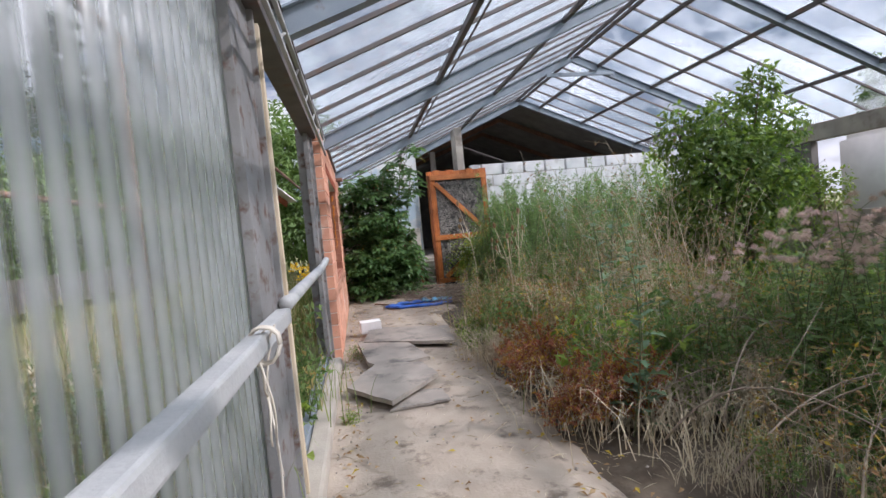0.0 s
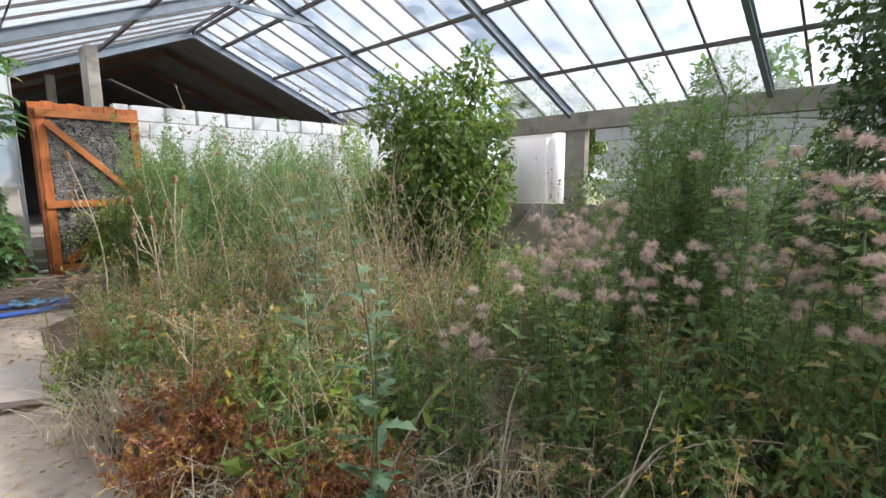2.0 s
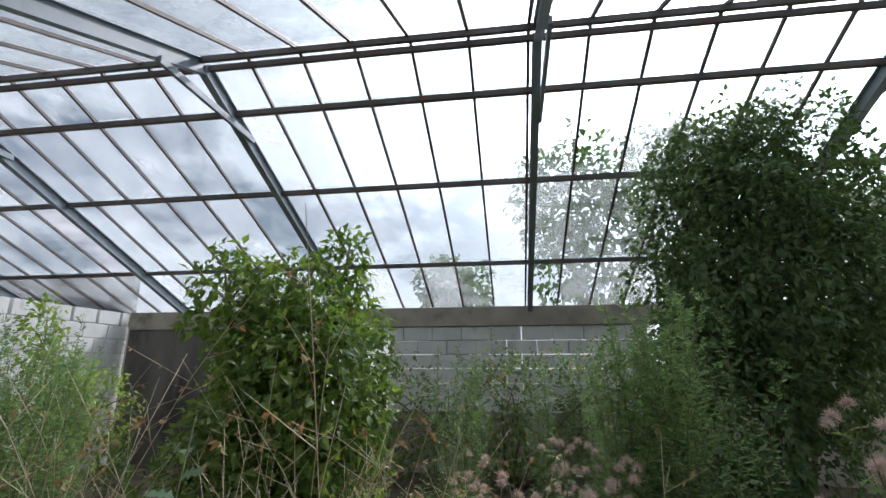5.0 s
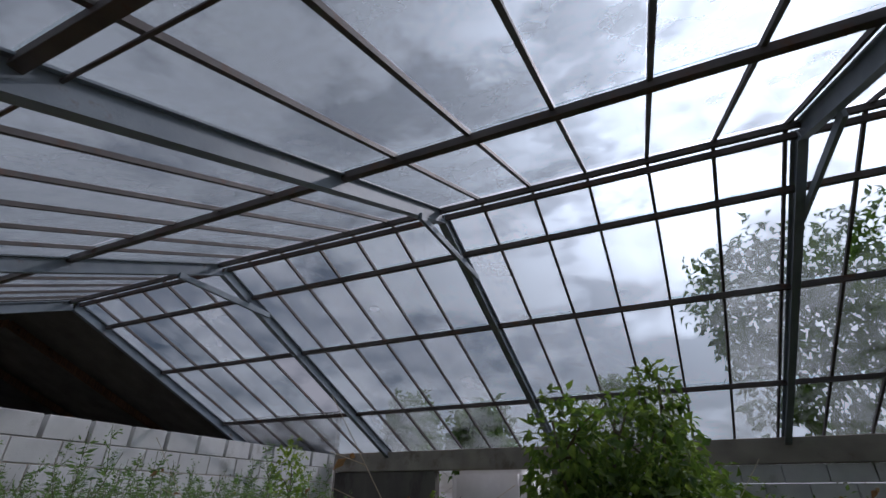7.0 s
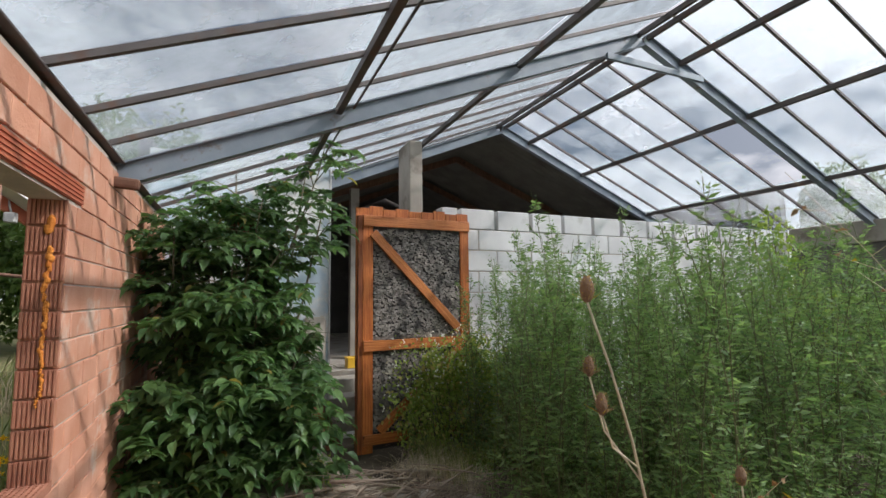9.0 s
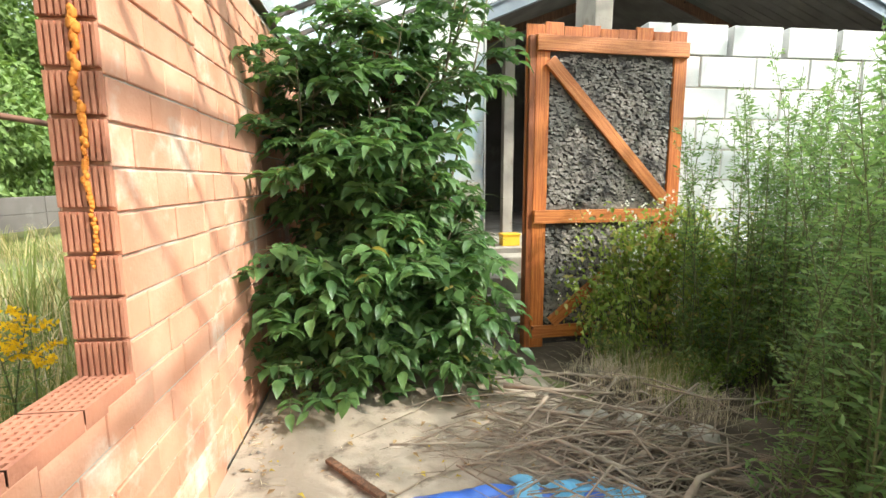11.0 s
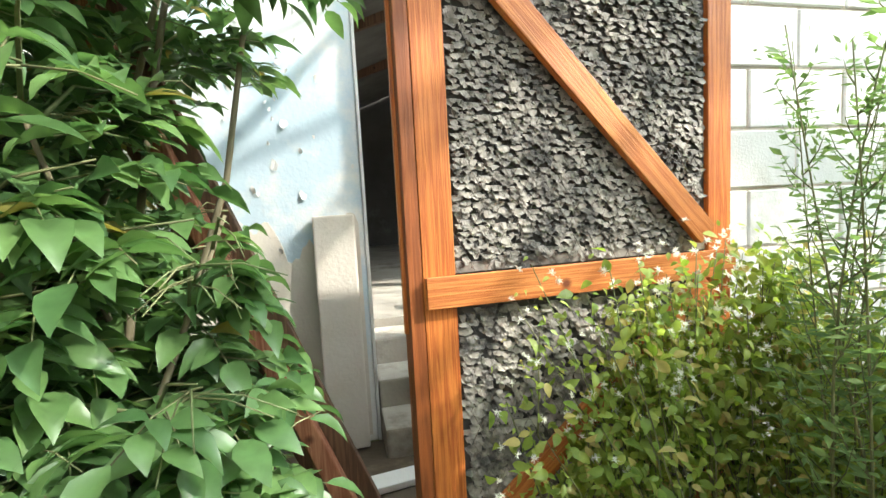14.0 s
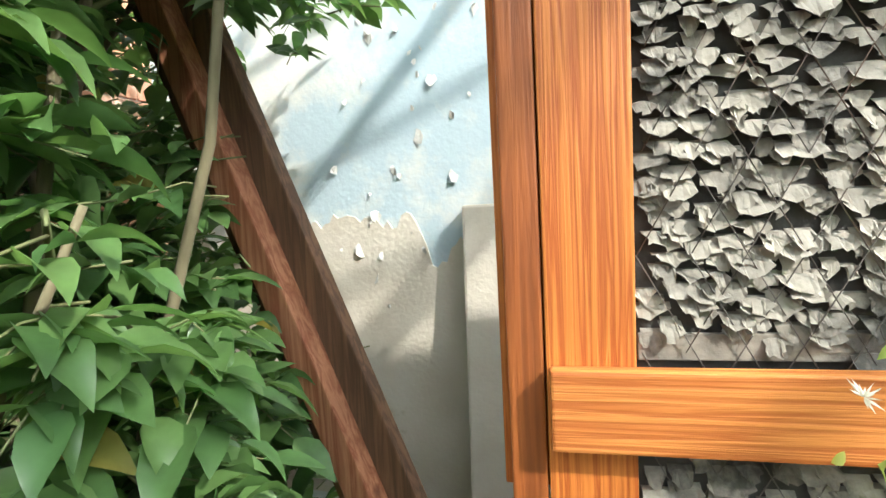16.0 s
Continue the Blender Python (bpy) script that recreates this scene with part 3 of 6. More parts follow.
def roof():
    r = thing("glass_roof", "steel-framed pitched glasshouse roof with dusty panes", "roof", kind="structure")
    for y in BAY:
        for sx in (-1, 1):
            e = XL if sx < 0 else XR
            off = 0.115
            part("rafter", ibeam((e + 0.01 * sx, y, roof_z(e) - off), (XA + 0.02 * sx, y, roof_z(XA) - off), 0.075, 0.15), M_STEEL, r)
        if y < 9:
            part("collar", beam((XA - 0.58, y - 0.05, roof_z(XA - 0.58) - 0.20), (XA + 0.85, y - 0.05, roof_z(XA - 0.58) - 0.20), 0.035, 0.07), M_STEEL, r)
    for sx in (-1, 1):
        half = (XA - XL) if sx < 0 else (XR - XA)
        for d in ((0.07, 0.56, 1.68, 3.22) if sx > 0 else (0.07, 1.63, 3.33)):
            x = XA + sx * d
            w = 0.05 if d > 0.1 else 0.035
            part("purlin", beam((x, Y0, roof_z(x) - 0.05), (x, Y1, roof_z(x) - 0.05), w, 0.06), M_STEEL_DARK, r)
        if sx < 0:
            part("tie_rod", beam((XA - 3.21, Y0, roof_z(XA - 3.21) - 0.06), (XA - 3.21, Y1, roof_z(XA - 3.21) - 0.06), 0.016, 0.016), M_STEEL_DARK, r)
    ys = [-5.62 + 0.52 * k for k in range(31)]
    for sx in (-1, 1):
        e = XL - 0.1 if sx < 0 else XR + 0.1
        me = None
        for y in ys:
            if me is None:
                ob = part("glazing_bar", beam((e, 0, roof_z(e) - 0.012), (XA, 0, roof_z(XA) - 0.012), 0.028, 0.032, 0), M_STEEL_DARK, r)
                me = ob.data
            else:
                ob = link("glazing_bar", me, None, r)
            ob.location = (0, y, 0)
    rng = np.random.default_rng(5)
    for sx in (-1, 1):
        cuts = [0.06, 0.56, 1.68, 3.22, 4.5] if sx > 0 else [0.06, 1.63, 3.33, 4.85]
        for a, b in zip(cuts, cuts[1:]):
            xa, xb = XA + sx * a, XA + sx * b
            me = None
            for y in ys[:-1]:
                if sx > 0 and y > 4.2 and rng.random() < 0.07:
                    continue
                if me is None:
                    bm = beam((xa, 0, roof_z(xa) + 0.012), (xb + 0.03 * sx, 0, roof_z(xb + 0.03 * sx) + 0.004), 0.490, 0.004, 0)
                    ob = part("pane", bm, M_GLASS_L if sx < 0 else M_GLASS_R, r)
                    me = ob.data
                else:
                    ob = link("pane", me, None, r)
                slip = 0.0 if rng.random() < 0.8 else rng.uniform(0.01, 0.06)
                ob.location = (sx * slip, y + 0.26, -slip * SLOPE + rng.uniform(0, 0.003))
                ob.visible_shadow = False
    return r


def left_wall():
    """Eave beam, columns, rail, sheeting and the brick bay."""
    eave = thing("eave_beam", "dark steel eave gutter along the glasshouse wall", "gutter", kind="structure")
    part("gutter", beam((XL - 0.06, Y0, roof_z(XL) - 0.10), (XL - 0.06, Y1, roof_z(XL) - 0.10), 0.13, 0.16), M_STEEL_DARK, eave)
    part("flashing", beam((XL + 0.03, Y0, roof_z(XL) - 0.02), (XL + 0.03, 9.0, roof_z(XL) - 0.02), 0.06, 0.012), M_STEEL_DARK, eave)
    lat = thing("lattice_girder", "slender light steel lattice girder hung under the eave", "girder", kind="structure")
    for z in (2.13, 2.27):
        part("chord", beam((-0.70, Y0, z), (-0.70, 2.95, z), 0.022, 0.022), M_RAIL, lat)
    k = Y0 + 0.05
    while k < 2.7:
        part("web", beam((-0.70, k, 2.14), (-0.70, k + 0.24, 2.26), 0.01, 0.01, 0), M_RAIL, lat)
        k += 0.5
    for y, lab in ((-3.0, 0), (0.02, 1), (2.78, 2)):
        c = thing("steel_column", "grey steel column freckled with rust", "column", (-0.86, y, 0), "wall columns", "structure")
        bm = bmesh.new()
        hw = 0.19 if lab == 1 else 0.13
        box_into(bm, -0.02, 0.02, -hw, hw, 0, 2.36, None, 0.004)
        box_into(bm, -0.10, -0.02, -0.012, 0.012, 0, 2.36)
        box_into(bm, 0.02, 0.045, hw - 0.03, hw, 0, 2.30)
        part("shaft", bm, M_COLUMN, c)
        part("base_plate", box(-0.12, 0.08, -0.16, 0.16, 0.0, 0.015), M_STEEL_DARK, c)
    jam = tagged(part("timber_jamb", box(-0.84, -0.80, 0.212, 0.25, 0.05, 2.25, None, 0.004), M_PALEWOOD, None), "thin pale timber edging strip on a column", "trim", "", "structure")
    # corrugated fibreglass sheeting
    bm = bmesh.new()
    y, pitch = -5.4, 0.076
    n = int((-0.1 + 5.4) / pitch * 8)
    prev = None
    for i in range(n + 1):
        yy = y + i * pitch / 8
        xx = -0.892 + 0.014 * math.sin(math.tau * i / 8)
        col = [bm.verts.new((xx, yy, z)) for z in (0.06, 0.8, 1.6, 2.34)]
        if prev:
            for a in range(3):
                bm.faces.new((prev[a], col[a], col[a + 1], prev[a + 1]))
        prev = col
    sheet = flat_part("wall_sheeting", bm, M_PLASTIC, "milky corrugated fibreglass wall sheeting", "structure", "sheeting")
    sheet.data.polygons.foreach_set("use_smooth", [True] * len(sheet.data.polygons))
    sol = sheet.modifiers.new("thick", "SOLIDIFY")
    sol.thickness = 0.0015
    # rail
    rail = thing("hand_rail", "chalky grey timber rail tied to the columns", "rail", kind="structure")
    part("bar", beam((-0.775, -5.4, 0.985), (-0.775, -0.10, 0.985), 0.058, 0.058, 0.010), M_RAIL, rail)
    pts = [Vector((-0.80, 0.14 + 2.75 * u, 1.0 + (0.03 * u) + 0.05 * max(0, u - 0.75) * 4 * 0.6)) for u in [i / 14 for i in range(15)]]
    v, f = tube(pts, 0.033, 8)
    link("pipe", mesh_of("pipe", v, f, M_RAIL, True), None, rail, "bent grey pipe")
    kerb = thing("kerb", "low weathered concrete kerb with a metal sill strip", "kerb", kind="structure")
    part("stone", box(-0.86, -0.74, Y0, 2.72, -0.03, 0.10, None, 0.02), M_KERB, kerb)
    part("strip", box(-0.93, -0.865, Y0, 2.72, -0.03, 0.13, None, 0.006), M_STEEL, kerb)
    # twine knotted on the rail
    tw = thing("twine", "knotted pale hemp twine hanging from the rail", "twine", (-0.755, -0.60, 1.01))
    rng = random.Random(4)
    lines = []
    for k in range(4):
        a = rng.uniform(0, 6.28)
        lines.append(([(0.0 + 0.03 * math.cos(a + u * 7) * (1 - u), -0.04 + 0.05 * math.sin(a + u * 5) + 0.03 * k, 0.01 - (0.18 + 0.14 * k) * u) for u in [i / 12 for i in range(13)]], 0.0035))
    for k in range(3):
        lines.append(([(0.045 * math.cos(q), -0.02 + 0.012 * k + 0.01 * math.sin(3 * q), -0.03 + 0.055 * math.sin(q)) for q in [i * 0.52 for i in range(13)]], 0.005))
    link("cord", tubes_mesh("cord", lines, M_STRING), None, tw)


def brick_bay():
    """The hollow-brick wall with its window opening, brick by brick."""
    w = thing("wall_brick", "unplastered red hollow-brick wall with an open window hole", "wall", kind="structure")
    ya, yb, ztop = 2.93, 6.42, 2.42
    oa, ob_, oz0, oz1 = 3.75, 5.73, 0.77, 2.03
    core = bmesh.new()
    for y0, y1, z0, z1 in ((ya, oa, 0, ztop), (ob_, yb, 0, ztop), (oa, ob_, 0, oz0 - 0.02), (oa, ob_, oz1 + 0.02, ztop)):
        box_into(core, -0.885, -0.752, y0 + 0.008, y1 - 0.008, z0 - 0.03, z1)
    part("mortar", core, M_MORTAR, w)
    H, L = 0.126, 0.252
    data = {}

    def brick(y0, y1, z0, name="brick"):
        key = round(y1 - y0, 3)
        if key not in data:
            hl = key / 2 - 0.004
            bm = box(-0.076, 0.076, -hl, hl, 0.005, H - 0.003, None, 0)
            bmesh.ops.bevel(bm, geom=[e for e in bm.edges], offset=0.004, segments=1, affect="EDGES")
            me = bpy.data.meshes.new("brick")
            bm.to_mesh(me)
            bm.free()
            me.materials.append(M_BRICK)
            data[key] = me
        o = link("brick", data[key], None, w2 if y0 > 6.43 else w)
        o.location = ((-0.832 if y0 > 6.43 else -0.8185) + R.uniform(-0.0025, 0.0025), (y0 + y1) / 2, z0)
    R = random.Random(11)
    rows = int(ztop / H) + 1
    for r_ in range(rows):
        z = r_ * H
        if z + H > ztop + 0.05:
            break
        spans = [(ya, yb)]
        if z + H > oz0 and z < oz1 - 0.02:
            spans = [(ya, oa), (ob_, yb)]
            if z < oz0 - 0.06:
                spans = [(ya, yb)]
        elif oz1 - 0.03 <= z < oz1 + 0.1:
            spans = [(ya, oa - 0.2), (ob_ + 0.2, yb)]
        for a, b in spans:
            y = a
            first = L / 2 if r_ % 2 else L
            while y < b - 0.03:
                e = min(y + first, b)
                if b - e < 0.05:
                    e = b
                brick(y, e, z)
                y, first = e, L
    w2 = thing("wall_brick_corner", "hollow-brick wall running behind the elder", "wall", kind="structure")
    part("mortar", box(-0.895, -0.765, 6.44, 9.05, -0.03, ztop), M_MORTAR, w2)
    for r_ in range(rows - 1):
        y, first = 6.436, (L if r_ % 2 else L / 2)
        while y < 9.02:
            e = min(y + first, 9.05)
            key = round(e - y, 3)
            brick(y, e, r_ * H)
            y, first = e, L
    # clay lintel over the hole, ribbed
    bm = bmesh.new()
    box_into(bm, -0.893, -0.745, oa - 0.2, ob_ + 0.2, oz1 + 0.002, oz1 + 0.105)
    for k in range(5):
        box_into(bm, -0.745, -0.739, oa - 0.2, ob_ + 0.2, oz1 + 0.008 + k * 0.02, oz1 + 0.020 + k * 0.02)
    part("lintel", bm, M_REDPAINT, w, "ribbed red clay lintel")
    # ribbed brick ends on the far jamb
    for k in range(10):
        bm = bmesh.new()
        z0 = oz0 + 0.002 + k * 0.1258
        box_into(bm, -0.892, -0.747, ob_ - 0.010, ob_ + 0.002, z0 + 0.004, z0 + 0.118)
        for q in range(9):
            x = -0.885 + q * 0.0163
            box_into(bm, x, x + 0.009, ob_ - 0.019, ob_ - 0.0098, z0 + 0.006, z0 + 0.116)
        part("ribbed_end", bm, M_BRICK_END, w, "ribbed clay brick end with dripped orange mortar")
    # hardened orange foam run down the jamb
    bm = bmesh.new()
    for k in range(64):
        u = k / 63
        z = 1.80 - 0.76 * u if k < 58 else 1.90 + 0.012 * (k - 60)
        wide = (0.013 * (1 - 0.55 * u) if k < 58 else 0.018) * R.uniform(0.6, 1.25)
        m = Matrix.Translation((-0.802 + 0.006 * math.sin(u * 19) + R.uniform(-0.006, 0.006), ob_ - 0.021, z)) @ Matrix.Diagonal((wide, 0.008, wide * 1.4, 1))
        bmesh.ops.create_icosphere(bm, subdivisions=1, radius=1.0, matrix=m)
    part("foam_drip", bm, M_FOAM, w, "hardened drip of orange foam", True)
    # perforated bricks lying open on the sill
    for k in range(8):
        bm = bmesh.new()
        y0 = oa + 0.01 + k * 0.247
        if y0 + 0.24 > ob_:
            break
        z0 = oz0 - 0.015
        nx, ny = 6, 9
        box_into(bm, -0.895, -0.742, y0, y0 + 0.24, z0 - 0.02, z0 + 0.0)
        # webs leave slots open
        for i in range(nx + 1):
            x = -0.895 + i * (0.153 - 0.012) / nx
            box_into(bm, x, x + 0.012, y0, y0 + 0.24, z0, z0 + 0.035)
        for j in range(ny + 1):
            y = y0 + j * (0.24 - 0.009) / ny
            box_into(bm, -0.8945, -0.7425, y, y + 0.009, z0, z0 + 0.0345)
        part("perforated_brick", bm, M_BRICK_END, w, "perforated brick top with rows of slots")
    st = tagged(part("pipe_stub", beam((-0.86, 6.62, 2.32), (-0.62, 6.62, 2.30), 0.07, 0.07, 0.02), M_RUST, None), "short rusty pipe stub in the brick wall", "pipe", "", "structure")


def end_wall():
    w = thing("wall_blocks", "whitewashed concrete block wall with gapped top course", "wall", kind="structure")
    x0, x1, yf = 2.06, 8.40, 7.925
    L, H = 0.49, 0.245
    core = box(x0 + 0.02, x1, yf + 0.012, yf + 0.17, -0.05, 2.33)
    part("mortar", core, M_MORTAR, w)
    data = {}
    R = random.Random(3)
    for r_ in range(11):
        z = r_ * H - 0.12
        x = x0
        step = L if r_ % 2 else L / 2
        while x < x1 - 0.02:
            e = min(x + step, x1)
            top = r_ == 10
            gap = 0.05 if top else 0.012
            key = (round(e - x, 3), top)
            if key not in data:
                bm = box(-(e - x) / 2 + gap / 2, (e - x) / 2 - gap / 2, 0, 0.18, 0.006, H - 0.006)
                bmesh.ops.bevel(bm, geom=list(bm.edges), offset=0.006, segments=1, affect="EDGES")
                me = bpy.data.meshes.new("block")
                bm.to_mesh(me)
                bm.free()
                me.materials.append(M_BLOCK)
                data[key] = me
            o = link("block", data[key], None, w)
            o.location = ((x + e) / 2, yf + R.uniform(-0.004, 0.004), z)
            x, step = e, L
    # gable frame infill, shed behind
    post = thing("concrete_post", "bare concrete post carrying the gable frame", "post", kind="structure")
    part("shaft", box(1.93, 2.10, 8.55, 9.0, 0, 3.53, None, 0.012), M_CONC, post)
    n = thing("wall_north", "peeling blue and white plastered wall beside the doorway", "wall", kind="structure")
    part("masonry", box(-0.95, 1.03, 9.06, 9.26, -0.05, 3.25, None, 0.01), M_PLASTER, n)
    part("reveal", box(1.033, 1.05, 9.05, 9.70, -0.05, 3.2), M_WHITE, n)
    bm = bmesh.new()
    cols = []
    for k in range(90):
        x = -0.9 + 1.9 * k / 89
        top = 1.25 + 0.35 * noise.noise((x * 2.1, 3, 0)) + 0.16 * noise.noise((x * 9, 7, 0)) + 0.05 * noise.noise((x * 31, 2, 0))
        cols.append([bm.verts.new((x, y, z)) for y, z in ((9.0595, 0.0), (9.054, 0.0), (9.054, top), (9.0595, top))])
    for a, c in zip(cols, cols[1:]):
        for q in range(3):
            bm.faces.new((a[q], c[q], c[q + 1], a[q + 1]))
    part("cream_coat", bm, M_CREAM, n, "stained cream lower coat")
    # curled flakes of white paint
    rngp = random.Random(6)
    vs, fs = [], []
    for k in range(60):
        x, z = rngp.gauss(0.45, 0.25), rngp.uniform(0.9, 2.9)
        if not -0.8 < x < 1.0:
            continue
        r0 = rngp.uniform(0.006, 0.026)
        o = len(vs)
        m = 7
        for q in range(m):
            a = math.tau * q / m
            rr = r0 * rngp.uniform(0.5, 1.2)
            vs.append((x + rr * math.cos(a), 9.057 - 0.012 * max(0, math.sin(a + k)) * rngp.uniform(0.3, 1.5), z + rr * 1.4 * math.sin(a)))
        fs.append(tuple(range(o, o + m)))
    link("paint_flakes", mesh_of("paint_flakes", vs, fs, M_WHITE), None, n, "curling flakes of white paint")["kind"] = "stuff"
    slab = tagged(part("plaster_slab", box(-0.115, 0.115, -0.03, 0.03, 0, 1.33, None, 0.012), M_CREAM, None), "cream plaster slab leaning beside the doorway", "slab")
    slab.matrix_basis = pose(0.86, 8.93, 0.0, -4, 0, 0)
    back = thing("shed", "dark disused shed behind the glasshouse", "shed", kind="structure")
    part("floor", box(-0.95, 8.5, 9.70, 16.5, 0.3, 0.55), M_CONC, back)
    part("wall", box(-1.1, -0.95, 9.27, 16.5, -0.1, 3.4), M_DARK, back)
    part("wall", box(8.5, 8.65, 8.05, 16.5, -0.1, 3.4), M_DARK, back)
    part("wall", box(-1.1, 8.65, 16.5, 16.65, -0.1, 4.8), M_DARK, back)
    part("pier", box(1.72, 1.86, 10.9, 11.06, 0.55, 3.4), M_CONC, back)
    for sx in (-1, 1):
        bm = bmesh.new()
        e = -1.1 if sx < 0 else 8.65
        a = []
        for k in range(90):
            y = 9.80 + k * 0.075
            dz = 0.02 * (1 if k % 2 else -1)
            a.append((bm.verts.new((e, y, roof_z(e) + 0.02 + dz)), bm.verts.new((XA, y, roof_z(XA) + 0.02 + dz))))
        for p, q in zip(a, a[1:]):
            bm.faces.new((p[0], p[1], q[1], q[0]))
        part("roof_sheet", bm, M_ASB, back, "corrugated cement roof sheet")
    for y in (11.5, 13.5):
        part("truss", beam((-0.9, y, 2.5), (XA, y, roof_z(XA) - 0.15), 0.06, 0.12), M_OLDWOOD, back)
        part("truss", beam((8.5, y, 2.5), (XA, y, roof_z(XA) - 0.15), 0.06, 0.12), M_OLDWOOD, back)
    for k in range(3):
        s = tagged(part("step", box(1.055, 1.95, 8.75 + 0.3 * k, 9.06 + 0.3 * k, -0.05, 0.17 * (k + 1) - 0.01, None, 0.015), M_CONC, None), "worn concrete step up into the shed", "step", "steps to the shed", "structure")
    tr = tagged(part("white_board", box(-0.35, 0.35, -0.06, 0.06, 0, 0.035, None, 0.006), M_WHITE, None), "white board lying on the doorway ground", "board")
    tr.matrix_basis = pose(1.25, 8.5, 0.02, 0, 0, 8)


def right_wall():
    w = thing("wall_east", "grey concrete glasshouse side wall with lintel beam", "wall", kind="structure")
    part("lintel", box(8.30, 8.52, Y0, 7.84, 2.26, 2.58, None, 0.015), M_CONC, w)
    for y0, y1, z1 in ((5.75, 7.84, 2.255), (3.35, 3.75, 2.255), (Y0, -1.5, 2.255)):
        # the panel past y 5 gets the concrete with shade mixed into its tone
        part("panel", box(8.33, 8.50, y0, y1, 0.904 if y0 == 3.35 else -0.05, z1, None, 0.01), M_CONC_SHADE if y0 > 5 else M_CONC, w)
    part("parapet", box(8.33, 8.50, -1.5, 5.75, -0.05, 0.9, None, 0.01), M_CONC, w)
    data = None
    for r_ in range(6):
        for k in range(10):
            y0 = -1.5 + k * 0.49 + (0.245 if r_ % 2 else 0)
            if y0 + 0.49 > 3.34:
                continue
            if data is None:
                bm = box(0, 0.17, 0.006, 0.484, 0.006, 0.219)
                bmesh.ops.bevel(bm, geom=list(bm.edges), offset=0.006, segments=1, affect="EDGES")
                data = bpy.data.meshes.new("block")
                bm.to_mesh(data)
                bm.free()
                data.materials.append(M_BLOCK)
            o = link("block", data, None, w)
            o.location = (8.33, y0, 0.905 + r_ * 0.225)
    tank = thing("white_tank", "white rounded tank standing outside the side wall", "tank", (9.3, 5.0, 0))
    bm = box(-0.5, 0.5, -0.7, 0.7, -0.03, 2.35, None, 0)
    bmesh.ops.bevel(bm, geom=list(bm.edges), offset=0.14, segments=4, affect="EDGES")
    part("shell", bm, M_WHITE, tank, "", True)
    part("lid", box(-0.2, 0.2, -0.2, 0.2, 2.345, 2.40, None, 0.02), M_WHITE, tank)
    s = thing("wall_south", "corrugated fibreglass end wall of the glasshouse", "wall", kind="structure")
    bm = bmesh.new()
    prev = None
    for i in range(int(9.3 / 0.076 * 6)):
        x = XL + i * 0.076 / 6
        y = Y0 - 0.02 + 0.012 * math.sin(math.tau * i / 6)
        col = [bm.verts.new((x, y, 0.0)), bm.verts.new((x, y, roof_z(x) - 0.04))]
        if prev:
            bm.faces.new((prev[0], col[0], col[1], prev[1]))
        prev = col
    part("sheet", bm, M_PLASTIC, s, "", True)
    for z in (0.9, 1.9):
        part("girt", beam((XL, Y0 - 0.07, z), (XR, Y0 - 0.07, z), 0.05, 0.07), M_STEEL_DARK, s)


